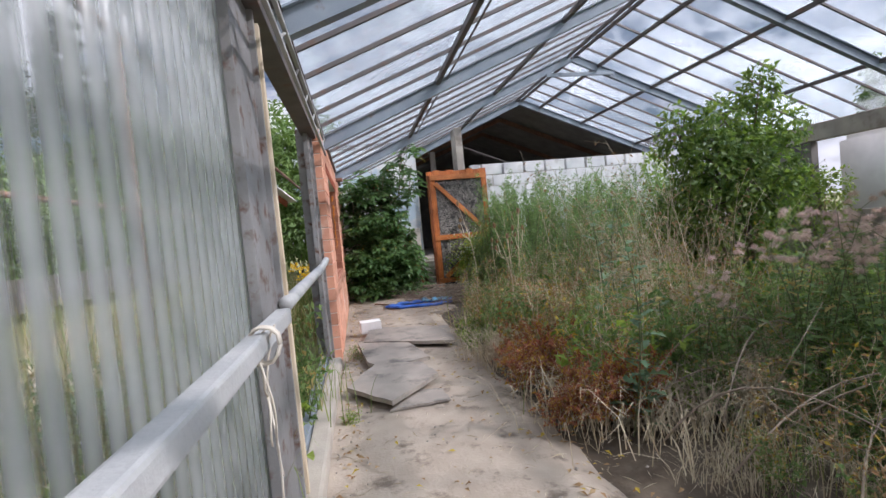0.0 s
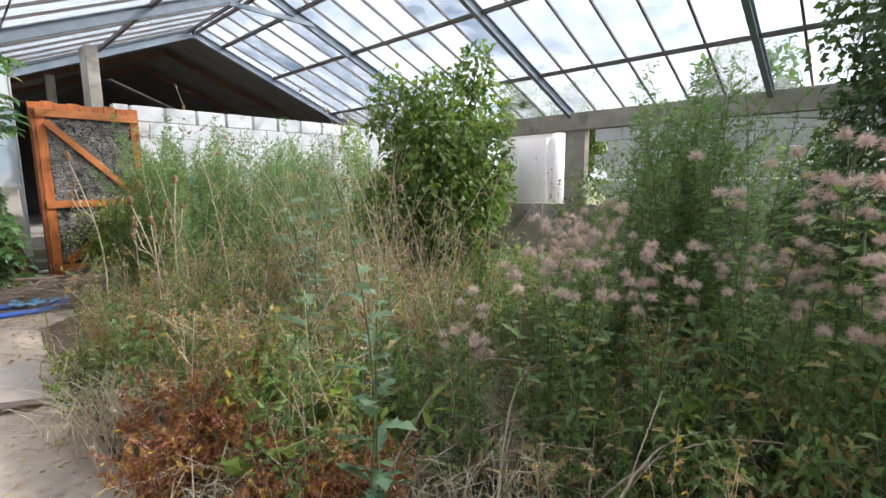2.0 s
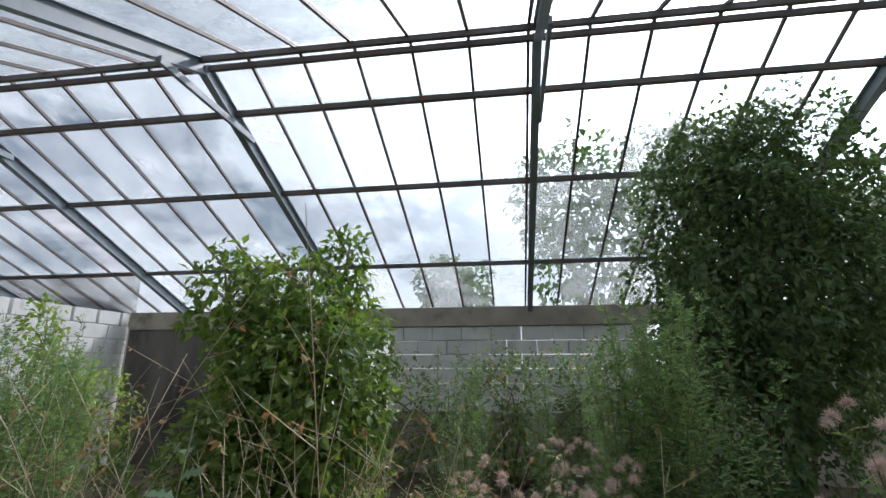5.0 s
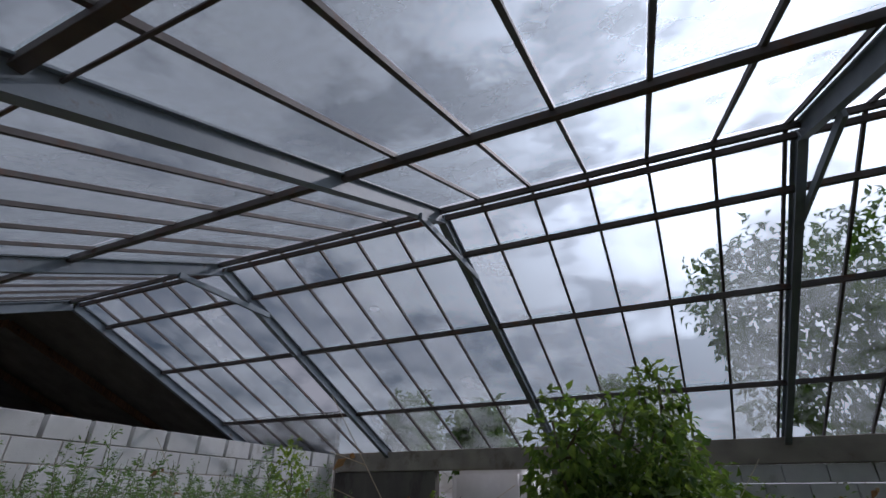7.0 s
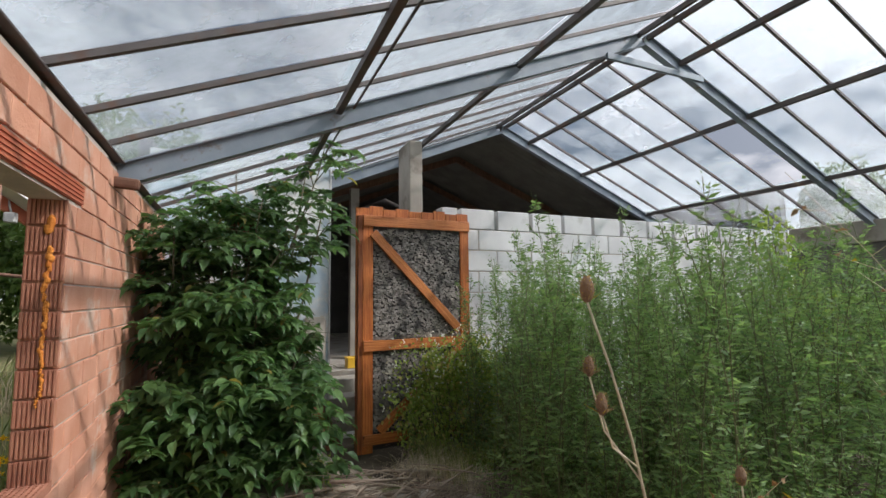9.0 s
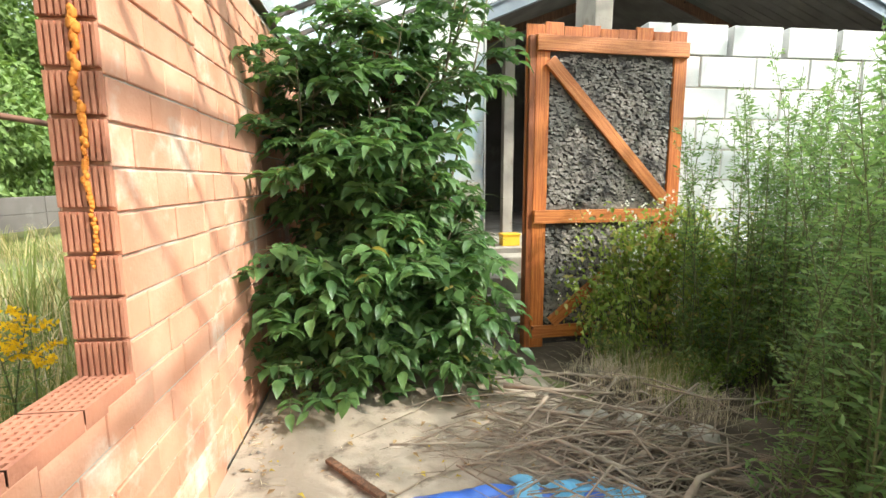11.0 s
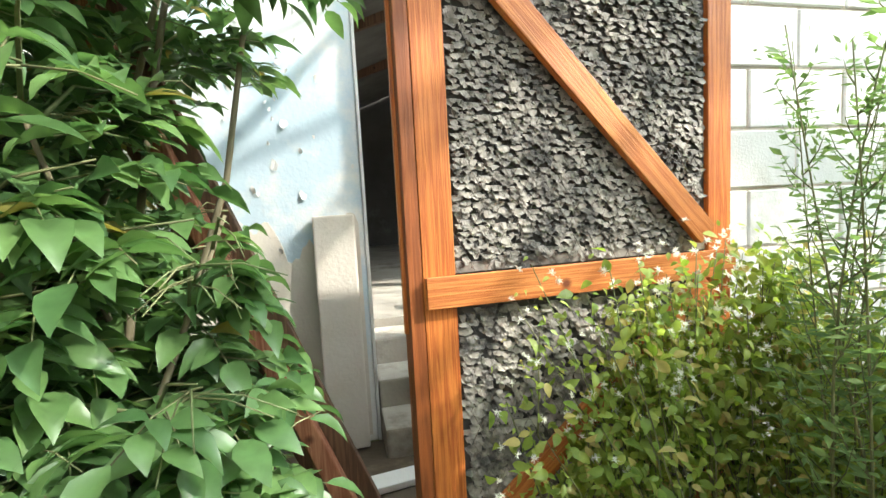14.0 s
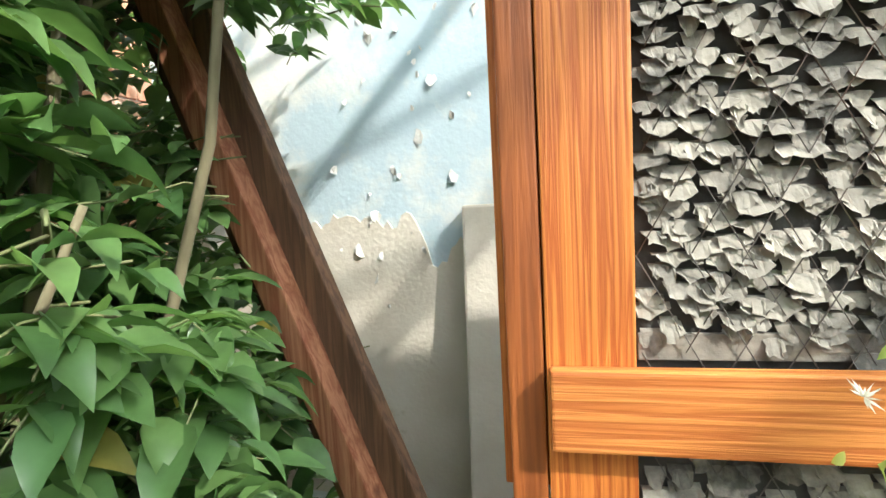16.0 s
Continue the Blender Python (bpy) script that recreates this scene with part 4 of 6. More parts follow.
def door_leaf():
    """Ledged barn door with a diagonal brace; flaking felt between the timbers."""
    W, Hd = 1.24, 2.36
    d = thing("barn_door", "orange-stained pine barn door ajar, with flaking grey felt infill", "door", (1.130, 7.765, 0.04), "", "structure", math.degrees(math.atan2(0.085, 1.25)))
    sw = 0.108
    part("stile", box(0, sw, -0.02, 0.02, 0, Hd, None, 0.004), M_DOORWOOD, d)
    part("stile", box(W - sw, W, -0.02, 0.02, 0, Hd, None, 0.004), M_DOORWOOD, d)
    part("edge_post", box(-0.048, -0.002, -0.018, 0.075, 0, Hd - 0.01, None, 0.004), M_DOORDARK, d, "darker edge timber")
    hw = wood_mat("stained_pine_rail", (0.36, 0.095, 0.019), (0.58, 0.215, 0.055), along=0, grain=20)
    part("rail", box(0.0, W, -0.045, -0.0215, 2.240, 2.350, None, 0.004), hw, d)
    part("rail", box(0.004, W, -0.045, -0.0215, 0.984, 1.086, None, 0.004), hw, d)
    part("rail", box(0.004, W, -0.045, -0.0215, 0.08, 0.18, None, 0.004), hw, d)
    for (ax, az), (bx, bz) in (((sw - 0.008, 2.175), (W - sw - 0.03, 1.15)), ((W - sw - 0.03, 0.97), (sw + 0.06, 0.2))):
        v = Vector((bx - ax, 0, bz - az))
        ang = math.atan2(v.z, v.x)
        o = part("brace", box(0, v.length, -0.016, 0.016, -0.046, 0.046, None, 0.004), hw, d)
        o.matrix_basis = Matrix.Translation((ax, -0.034, az)) @ Matrix.Rotation(-ang, 4, "Y")
    R = random.Random(8)
    for k in range(9):
        x = -0.06 + k * 0.147
        part("cap_board", box(x, x + 0.143, 0.022, 0.04, 0.9, 2.43 + R.uniform(0.0, 0.03), None, 0.002), M_DOORWOOD, d)
    part("felt_backing", box(sw + 0.001, W - sw - 0.001, 0.002, 0.016, 0.02, Hd - 0.05), M_PEEL_DARK, d, "dark bitumen felt")
    # flakes of pale paper curling off the felt, in wavy rows
    rng = np.random.default_rng(2)
    vs, fs = [], []
    pal = mat("pale_flake", (0.12, 0.108, 0.095), (0.38, 0.345, 0.30), 16, 0.85, 0, 0.3, stain=(0.07, 0.065, 0.06), stain_scale=6, stain_at=0.50)
    for z0, z1 in ((1.10, Hd - 0.13), (0.19, 0.97)):
        z = z0 + 0.02
        while z < z1 - 0.01:
            x = sw + 0.012 + rng.uniform(0, 0.03)
            while x < W - sw - 0.02:
                wdt = rng.uniform(0.014, 0.050)
                hgt = rng.uniform(0.007, 0.020)
                curl = rng.uniform(0.003, 0.016)
                zz = z + 0.016 * math.sin(x * 21 + z * 9) + 0.008 * math.sin(x * 57 + z * 31) + rng.uniform(-0.008, 0.008)
                o = len(vs)
                n = 6
                for a in range(n + 1):
                    u = a / n
                    xx = x + (u - 0.5) * wdt
                    sag = 0.011 * math.sin(u * math.pi) - 0.002
                    jag = rng.uniform(-0.004, 0.004)
                    vs.append((xx, 0.0015, zz + hgt * 0.55))
                    vs.append((xx, -0.004 - curl * 0.25, zz + hgt * 0.25 + sag * 0.3))
                    vs.append((xx + rng.uniform(-0.004, 0.004), -0.004 - curl, zz - hgt * 0.35 - sag + jag))
                for a in range(n):
                    for b in range(2):
                        i = o + a * 3 + b
                        fs.append((i, i + 1, i + 4, i + 3))
                x += wdt * rng.uniform(0.75, 1.4)
            z += rng.uniform(0.012, 0.017)
    fl = link("flaking_paper", mesh_of("flaking_paper", vs, fs, pal), None, d, "curling torn flakes of pale paper")
    part("paper_edge", box(sw + 0.004, W - sw - 0.004, -0.006, 0.001, 1.088, 1.122, None, 0.002), pal, d, "torn pale strip of paper")
    # chicken wire over the felt
    lines = []
    for k in range(-14, 34):
        for s in (-1, 1):
            pts = []
            for q in range(2):
                z = (0.02, Hd - 0.06)[q]
                pts.append((0.1 + k * 0.06 + s * (z - 1.2) * 0.55 + (0.5 if s < 0 else 0), z))
            (xa, za), (xb, zb) = pts
            lo, hi = sw, W - sw
            seg = []
            for u in np.linspace(0, 1, 20):
                x, z = xa + (xb - xa) * u, za + (zb - za) * u
                if lo < x < hi:
                    seg.append((x, -0.012 + 0.004 * math.sin(z * 60), z))
            if len(seg) > 1:
                lines.append((seg, 0.0009))
    link("wire_mesh", tubes_mesh("wire_mesh", lines, M_STEEL_DARK, 3), None, d, "fine rusty wire netting")
    return d


def slabs_and_litter():
    def slab(pts, th, at, tilt, label):
        bm = bmesh.new()
        R = random.Random(len(label))
        ring = []
        for (ax, ay), (bx, by) in zip(pts, pts[1:] + pts[:1]):
            n = 6
            for k in range(n):
                u = k / n
                ring.append((ax + (bx - ax) * u + R.uniform(-0.008, 0.008), ay + (by - ay) * u + R.uniform(-0.008, 0.008)))
        top = [bm.verts.new((x, y, th)) for x, y in ring]
        bot = [bm.verts.new((x, y, 0)) for x, y in ring]
        bm.faces.new(top)
        bm.faces.new(bot[::-1])
        m = len(ring)
        for i in range(m):
            bm.faces.new((top[i], bot[i], bot[(i + 1) % m], top[(i + 1) % m]))
        o = part("broken_slab", bm, M_SLAB, None)
        o.matrix_basis = pose(*at, *tilt)
        tagged(o, label, "slab", "broken slabs on the path")

    slab([(-0.66, 1.70), (-0.34, 1.27), (0.06, 1.70), (-0.02, 2.05), (-0.42, 2.22)], 0.035, (0, 0, 0.03), (1.6, -0.9, 0), "large broken grey fibre-cement slab on the path")
    slab([(-0.37, 1.26), (0.07, 1.30), (0.06, 1.55), (-0.1, 1.6)], 0.016, (0, 0, 0.02), (0, 0, 0), "thin broken strip of cement board under a slab")
    slab([(-0.58, 3.20), (-0.50, 2.40), (-0.36, 2.12), (0.08, 2.30), (-0.04, 2.92)], 0.036, (0, 0, 0.03), (0.7, 0.5, 0), "cracked tan cement slab lying on the path")
    slab([(-0.52, 3.26), (0.42, 2.80), (0.50, 3.55), (-0.42, 4.0)], 0.036, (0, 0, 0.03), (0.5, 0, 0), "wide cement slab with a dark broken front edge")
    b = tagged(part("white_brick", box(-0.125, 0.125, -0.09, 0.09, 0, 0.14, None, 0.006), M_WHITE, None), "single white building brick lying on the path", "brick")
    b.matrix_basis = pose(-0.42, 3.95, 0.058, 0, 0, 6)
    st = tagged(part("lath", beam((-0.28, 6.40, 0.045), (-0.02, 6.10, 0.04), 0.035, 0.02), M_OLDWOOD, None), "short brown wooden lath on the path", "lath")
    # blue pool sheet
    bm = bmesh.new()
    n, m = 64, 10
    rows = []
    for i in range(n):
        a = math.tau * i / n
        row = []
        for j in range(m):
            t = math.tau * j / m
            rr = 0.095 * (0.8 + 0.5 * noise.noise((math.cos(a) * 2, math.sin(a) * 2, 1)))
            r0 = 0.52 + 0.09 * noise.noise((math.cos(a) * 2, math.sin(a) * 2, 4))
            k = r0 + rr * math.cos(t) * 1.25
            row.append(bm.verts.new((k * math.cos(a) * 0.95, k * math.sin(a) * 0.42, max(0.0, 0.026 + 0.028 * math.sin(t) + 0.03 * noise.noise((math.cos(a) * 5, math.sin(a) * 5, 2 + math.cos(t)))))))
        rows.append(row)
    for i in range(n):
        for j in range(m):
            bm.faces.new((rows[i][j], rows[(i + 1) % n][j], rows[(i + 1) % n][(j + 1) % m], rows[i][(j + 1) % m]))
    po = part("paddling_pool", bm, M_BLUE, None, "", True)
    po.matrix_basis = pose(0.46, 5.84, 0.018, 0, 0, -4)
    tagged(po, "collapsed blue plastic paddling pool ring on the ground", "pool")
    bm = bmesh.new()
    n, m = 26, 12
    grid = [[bm.verts.new((0.26 * (2 * a / n - 1) * (1 + 0.2 * noise.noise((b * 0.5, 3, 1))), 0.10 * (2 * b / m - 1) * (1 + 0.3 * noise.noise((a * 0.3, 8, 1))),
                           0.028 + 0.05 * noise.noise((a * 0.22, b * 0.35, 5)) + 0.02 * noise.noise((a * 0.7, b * 0.9, 2)))) for b in range(m + 1)] for a in range(n + 1)]
    for a in range(n):
        for b in range(m):
            bm.faces.new((grid[a][b], grid[a + 1][b], grid[a + 1][b + 1], grid[a][b + 1]))
    pc = part("pool_fold", bm, M_CYAN, po, "light blue crumpled fold", True)
    pc.matrix_basis = pose(0.30, 0.13, 0.03, 4, 0, -8)
    fold = pc.modifiers.new("thick", "SOLIDIFY")
    fold.thickness = 0.003
    box_ = thing("yellow_crate", "small yellow plastic crate on the shed floor", "crate", (1.56, 9.95, 0.552), rz=4)
    part("tub", box(-0.11, 0.11, -0.08, 0.08, 0, 0.15, None, 0.012), M_YELLOW, box_)
    part("rim", box(-0.118, 0.118, -0.088, 0.088, 0.13, 0.152, None, 0.004), M_YELLOW, box_)
    bl = thing("leaning_beam", "dark weathered timber frame leaning behind the elder", "timber")
    part("plank", beam((0.975, 8.20, 0.0), (0.015, 8.24, 2.45), 0.05, 0.10, 0.006), M_OLDWOOD, bl)
    part("plank", beam((0.90, 8.165, 0.02), (-0.06, 8.205, 2.47), 0.10, 0.07, 0.006), M_OLDRED, bl, "reddish worn plank")
    part("plank", beam((0.82, 8.21, 0.02), (-0.14, 8.25, 2.45), 0.05, 0.06, 0.006), M_OLDWOOD, bl)
    # outside: pipe frame, wall, sloped eave with a lamp
    fr = thing("pipe_frame", "rusty pipe frame standing in the meadow outside", "frame")
    for y in (1.5, 6.5, 10.8, 15.5):
        v, f = tube([(-4, y, 0.0), (-4, y, 2.2)], 0.035, 8)
        link("post", mesh_of("post", v, f, M_RUST, True), None, fr)
    for z in (2.05, 3.05):
        v, f = tube([(-4 if z < 3 else -2.2, -6, z), (-4 if z < 3 else -2.2, 18, z)], 0.035, 8)
        link("bar", mesh_of("bar", v, f, M_RUST, True), None, fr)
    v, f = tube([(-2.2, 9.0, 0), (-2.2, 9.0, 3.05)], 0.035, 8)
    link("post", mesh_of("post", v, f, M_RUST, True), None, fr)
    v, f = tube([(-2.2, 2.2, 0), (-2.2, 2.2, 3.05)], 0.035, 8)
    link("post", mesh_of("post", v, f, M_RUST, True), None, fr)
    gw = thing("garden_wall", "low weathered concrete wall beyond the meadow", "wall", kind="structure")
    for k in range(14):
        for r_ in range(2):
            part("panel", box(-6.35, -6.25, -8 + k * 2, -6.02 + k * 2, 0.5 + r_ * 0.3, 0.795 + r_ * 0.3, None, 0.01), M_DARK, gw)
    ev = thing("shed_eave", "red painted eave board of an outbuilding with a lamp", "eave")
    part("board", beam((-3.2, 9.6, 3.25), (-2.3, 11.6, 2.35), 0.05, 0.16), M_REDPAINT, ev)
    part("roof_board", beam((-3.15, 9.7, 3.3), (-2.25, 11.7, 2.4), 0.5, 0.03), M_WHITE, ev)
    part("lamp_shade", box(-2.72, -2.60, 10.62, 10.74, 2.55, 2.68, None, 0.02), M_RAIL, ev)
    part("lamp_bracket", beam((-2.66, 10.68, 2.68), (-2.70, 10.68, 2.86), 0.02, 0.02, 0), M_RAIL, ev)


ground_sheet()
floor_soil()
roof()
left_wall()
end_wall()
right_wall()
door_leaf()
slabs_and_litter()
brick_bay()


# ---- plants ----
def stem_line(rng, h, lean=0.1, n=9, curve=0.06):
    a = rng.uniform(0, math.tau)
    dx, dy = math.cos(a) * lean * h, math.sin(a) * lean * h
    c = rng.uniform(-curve, curve, 2) * h
    return [Vector((dx * u * u + c[0] * math.sin(u * 3.1), dy * u * u + c[1] * math.sin(u * 2.6), h * u)) for u in [i / (n - 1) for i in range(n)]]


def along_line(pts, u):
    k = u * (len(pts) - 1)
    i = min(int(k), len(pts) - 2)
    return pts[i].lerp(pts[i + 1], k - i), (pts[i + 1] - pts[i]).normalized()


def taper(n, a, b):
    return [a + (b - a) * i / (n - 1) for i in range(n)]


def plant(name, label, cat, stems, foliage, group):
    """foliage: (part name, mesh, label)."""
    t = thing(name, label, cat, (0, 0, -40), group)
    link("stem", stems, None, t)["kind"] = "stuff"
    for nm, me in foliage:
        link(nm, me, None, t)["kind"] = "stuff"
    return t


def mugwort(seed, h=2.2, leafy=1.0):
    rng = np.random.default_rng(seed)
    lines, P, Wy, U, Ln, Wd = [], [], [], [], [], []
    for s in range(3):
        main = stem_line(rng, h * rng.uniform(0.8, 1.0), rng.uniform(0.03, 0.16))
        base = Vector((*rng.uniform(-0.09, 0.09, 2), 0))
        main = [p + base for p in main]
        lines.append((main, taper(len(main), 0.006, 0.0016)))
        for k in range(int(26 * leafy)):
            u = 0.08 + 0.90 * k / (26 * leafy)
            p, d = along_line(main, u)
            a = k * 2.4 + rng.uniform(-0.4, 0.4)
            out = Vector((math.cos(a), math.sin(a), 0))
            ln = (0.30 * (1 - u) + 0.06) * rng.uniform(0.6, 1.15) * h / 2.2
            tip = p + out * ln * 0.62 + Vector((0, 0, ln * 0.85))
            mid = p.lerp(tip, 0.5) + out * ln * 0.10
            lines.append(([p, mid, tip], (0.0022, 0.0016, 0.0008)))
            for q in range(9):
                w = (q + 0.6) / 9
                b = p.lerp(mid, w * 2) if w < 0.5 else mid.lerp(tip, w * 2 - 1)
                sd = out.cross(Vector((0, 0, 1))) * (1 if q % 2 else -1)
                wy = (out * 0.35 + sd * 0.8 + Vector((0, 0, rng.uniform(-0.1, 0.5)))).normalized()
                P.append(b)
                Wy.append(wy)
                U.append(rng.normal(0, 0.5, 3) + (0, 0, 1))
                Ln.append(rng.uniform(0.040, 0.085) * (1.25 - 0.6 * u))
                Wd.append(rng.uniform(0.011, 0.024))
        for k in range(14):
            u = rng.uniform(0.75, 1.0)
            p, d = along_line(main, u)
            for q in range(3):
                P.append(p + Vector(rng.normal(0, 0.02, 3)))
                Wy.append(Vector(rng.normal(0, 0.5, 3)) + Vector((0, 0, 0.9)))
                U.append(rng.normal(0, 1, 3))
                Ln.append(rng.uniform(0.014, 0.03))
                Wd.append(0.009)
    return plant("mugwort", "tall green feathery mugwort growing from the bed", "weed", tubes_mesh("stem", lines, M_STEM, 4),
                 [("foliage", leaves_mesh("foliage", P, Wy, U, np.array(Ln), np.array(Wd), LEAF_THIN, M_MUG, rng))], "mugwort stand")


def thistle(seed, h=1.2):
    rng = np.random.default_rng(seed)
    lines, P, Wy, U, Ln, Wd, heads = [], [], [], [], [], [], []
    for s in range(4):
        main = stem_line(rng, h * rng.uniform(0.75, 1.0), rng.uniform(0.05, 0.22))
        base = Vector((*rng.uniform(-0.12, 0.12, 2), 0))
        main = [p + base for p in main]
        lines.append((main, taper(len(main), 0.005, 0.002)))
        for k in range(46):
            u = 0.04 + 0.9 * k / 46
            p, d = along_line(main, u)
            a = k * 2.4
            P.append(p)
            Wy.append((math.cos(a), math.sin(a), rng.uniform(-0.1, 0.7)))
            U.append(rng.normal(0, 0.3, 3) + (0, 0, 1))
            Ln.append(rng.uniform(0.05, 0.13) * (1.15 - 0.6 * u))
            Wd.append(rng.uniform(0.02, 0.04))
        for k in range(int(rng.integers(3, 6))):
            p, d = along_line(main, rng.uniform(0.86, 1.0))
            tip = p + Vector((*rng.normal(0, 0.05, 2), rng.uniform(0.02, 0.09)))
            lines.append(([p, tip], (0.002, 0.0014)))
            heads.append(tip)
    hp, hw, hu = [], [], []
    for c in heads:
        r = rng.uniform(0.6, 1.15)
        for d in rand_dirs(rng, 400):
            if d[2] < -0.5:
                continue
            hp.append(np.array(c) + d * 0.004)
            hw.append(d + rng.normal(0, 0.35, 3))
            hu.append(rng.normal(0, 1, 3))
    hl = rng.uniform(0.010, 0.036, len(hp))
    return plant("thistle", "seeding thistle with fluffy pinkish white heads", "weed", tubes_mesh("stem", lines, M_STEM, 4),
                 [("foliage", leaves_mesh("foliage", P, Wy, U, np.array(Ln), np.array(Wd), LEAF_LOBED, M_HERB, rng)),
                  ("down", leaves_mesh("down", hp, hw, hu, hl, 0.0011, LEAF_THIN, M_FLUFF, rng))], "seeding thistles")


def teasel(seed, h=1.5):
    rng = np.random.default_rng(seed)
    main = stem_line(rng, h, 0.08)
    lines = [(main, taper(len(main), 0.006, 0.004))]
    tips = [main[-1]]
    for k in range(int(rng.integers(0, 3))):
        p, d = along_line(main, rng.uniform(0.6, 0.85))
        a = rng.uniform(0, 6.28)
        t = p + Vector((math.cos(a) * 0.13, math.sin(a) * 0.13, rng.uniform(0.15, 0.3)))
        lines.append(([p, p.lerp(t, 0.5) + Vector((math.cos(a) * 0.03, math.sin(a) * 0.03, -0.01)), t], (0.003, 0.003, 0.003)))
        tips.append(t)
    vs, fs, bp, bw, bu = [], [], [], [], []
    for i, t in enumerate(tips):
        s = 1.0 if i == 0 else 0.75
        o = len(vs)
        for a in range(9):
            f = a / 8
            r = 0.021 * s * math.sin(math.pi * (0.08 + 0.86 * f)) ** 0.7
            for b in range(10):
                q = math.tau * b / 10
                vs.append((t.x + r * math.cos(q), t.y + r * math.sin(q), t.z + 0.075 * s * f))
        for a in range(8):
            for b in range(10):
                fs.append((o + a * 10 + b, o + a * 10 + (b + 1) % 10, o + a * 10 + 10 + (b + 1) % 10, o + a * 10 + 10 + b))
        for k in range(130):
            f, q = rng.uniform(0.03, 0.97), rng.uniform(0, 6.28)
            r = 0.020 * s * math.sin(math.pi * (0.08 + 0.86 * f)) ** 0.7
            bp.append((t.x + r * math.cos(q), t.y + r * math.sin(q), t.z + 0.075 * s * f))
            bw.append((math.cos(q), math.sin(q), 0.9))
            bu.append((0, 0, 1))
        for k in range(7):
            q = k * 0.9
            bp.append(tuple(t))
            bw.append((math.cos(q), math.sin(q), 0.7))
            bu.append((0, 0, 1))
    ln = np.where(np.arange(len(bp)) % 137 >= 130, 0.055, 0.012)
    return plant("teasel", "dry brown teasel with spiny egg-shaped heads", "weed", tubes_mesh("stem", lines, M_STRAW, 5),
                 [("seed_head", mesh_of("seed_head", vs, fs, M_TEASEL, True)),
                  ("prickle", leaves_mesh("prickle", bp, bw, bu, ln, 0.003, LEAF_THIN, M_DRYLEAF, rng))], "dry teasels")


def dry_weed(seed, h=0.9, leaf=None, density=60, name="dry_weed", label="withered brown weed with brittle branching stalks", stems=6):
    rng = np.random.default_rng(seed)
    lines, P, Wy, U, Ln, Wd = [], [], [], [], [], []
    for s in range(stems):
        main = stem_line(rng, h * rng.uniform(0.5, 1.0), rng.uniform(0.05, 0.4), 7)
        base = Vector((*rng.uniform(-0.14, 0.14, 2), 0))
        main = [p + base for p in main]
        lines.append((main, taper(len(main), 0.0035, 0.001)))
        for k in range(9):
            p, d = along_line(main, rng.uniform(0.25, 0.98))
            t = p + Vector((*rng.normal(0, 0.08, 2), rng.uniform(0.0, 0.16)))
            lines.append(([p, t], (0.0016, 0.0007)))
            for q in range(max(1, density // 9)):
                P.append(p.lerp(t, rng.uniform(0.3, 1.1)))
                Wy.append(rng.normal(0, 1, 3))
                U.append(rng.normal(0, 1, 3))
                Ln.append(rng.uniform(0.010, 0.045))
                Wd.append(rng.uniform(0.006, 0.02))
    return plant(name, label, "weed", tubes_mesh("stem", lines, M_STRAW, 3),
                 [("foliage", leaves_mesh("foliage", P, Wy, U, np.array(Ln), np.array(Wd), LEAF_PLAIN, leaf or M_DRYLEAF, rng))], "withered weeds")


def herb(seed, h=0.5, material=None, size=0.05, n=420, name="herb_clump", label="leafy green weed clump on the soil", template=LEAF_PLAIN, spread=0.33):
    rng = np.random.default_rng(seed)
    lines, P, Wy, U = [], [], [], []
    for s in range(12):
        a = rng.uniform(0, 6.28)
        r = spread * math.sqrt(rng.uniform(0, 1))
        hh = h * rng.uniform(0.5, 1.0)
        p0 = Vector((math.cos(a) * r * 0.5, math.sin(a) * r * 0.5, 0))
        p1 = Vector((math.cos(a) * r, math.sin(a) * r, hh))
        m = p0.lerp(p1, 0.5) + Vector((*rng.normal(0, 0.03, 2), 0.05))
        lines.append(([p0, m, p1], (0.003, 0.002, 0.001)))
        for k in range(n // 12):
            u = rng.uniform(0.1, 1.0)
            b = p0.lerp(m, u * 2) if u < 0.5 else m.lerp(p1, u * 2 - 1)
            P.append(b + Vector(rng.normal(0, 0.025, 3)))
            Wy.append(rng.normal(0, 1, 3) + (0, 0, 0.25))
            U.append(rng.normal(0, 0.5, 3) + (0, 0, 1))
    k = len(P)
    ln = rng.uniform(0.5, 1.2, k) * size
    return plant(name, label, "weed", tubes_mesh("stem", lines, M_STEM, 3),
                 [("foliage", leaves_mesh("foliage", P, Wy, U, ln, ln * rng.uniform(0.3, 0.55, k), template, material or M_HERB, rng))], "green weeds")


def lettuce(seed, h=1.4):
    rng = np.random.default_rng(seed)
    main = stem_line(rng, h, 0.05)
    P, Wy, U, Ln = [], [], [], []
    for k in range(26):
        u = 0.08 + 0.88 * k / 26
        p, d = along_line(main, u)
        a = k * 2.4
        P.append(p)
        Wy.append((math.cos(a), math.sin(a), rng.uniform(0.1, 0.6)))
        U.append(rng.normal(0, 0.25, 3) + (0, 0, 1))
        Ln.append((0.19 - 0.13 * u) * rng.uniform(0.8, 1.2))
    Ln = np.array(Ln)
    return plant("prickly_lettuce", "upright prickly lettuce with jagged blue-green leaves", "weed", tubes_mesh("stem", [(main, taper(len(main), 0.007, 0.002))], M_STEM, 6),
                 [("foliage", leaves_mesh("foliage", P, Wy, U, Ln, Ln * 0.55, LEAF_LOBED, M_LETT, rng))], "prickly lettuces")


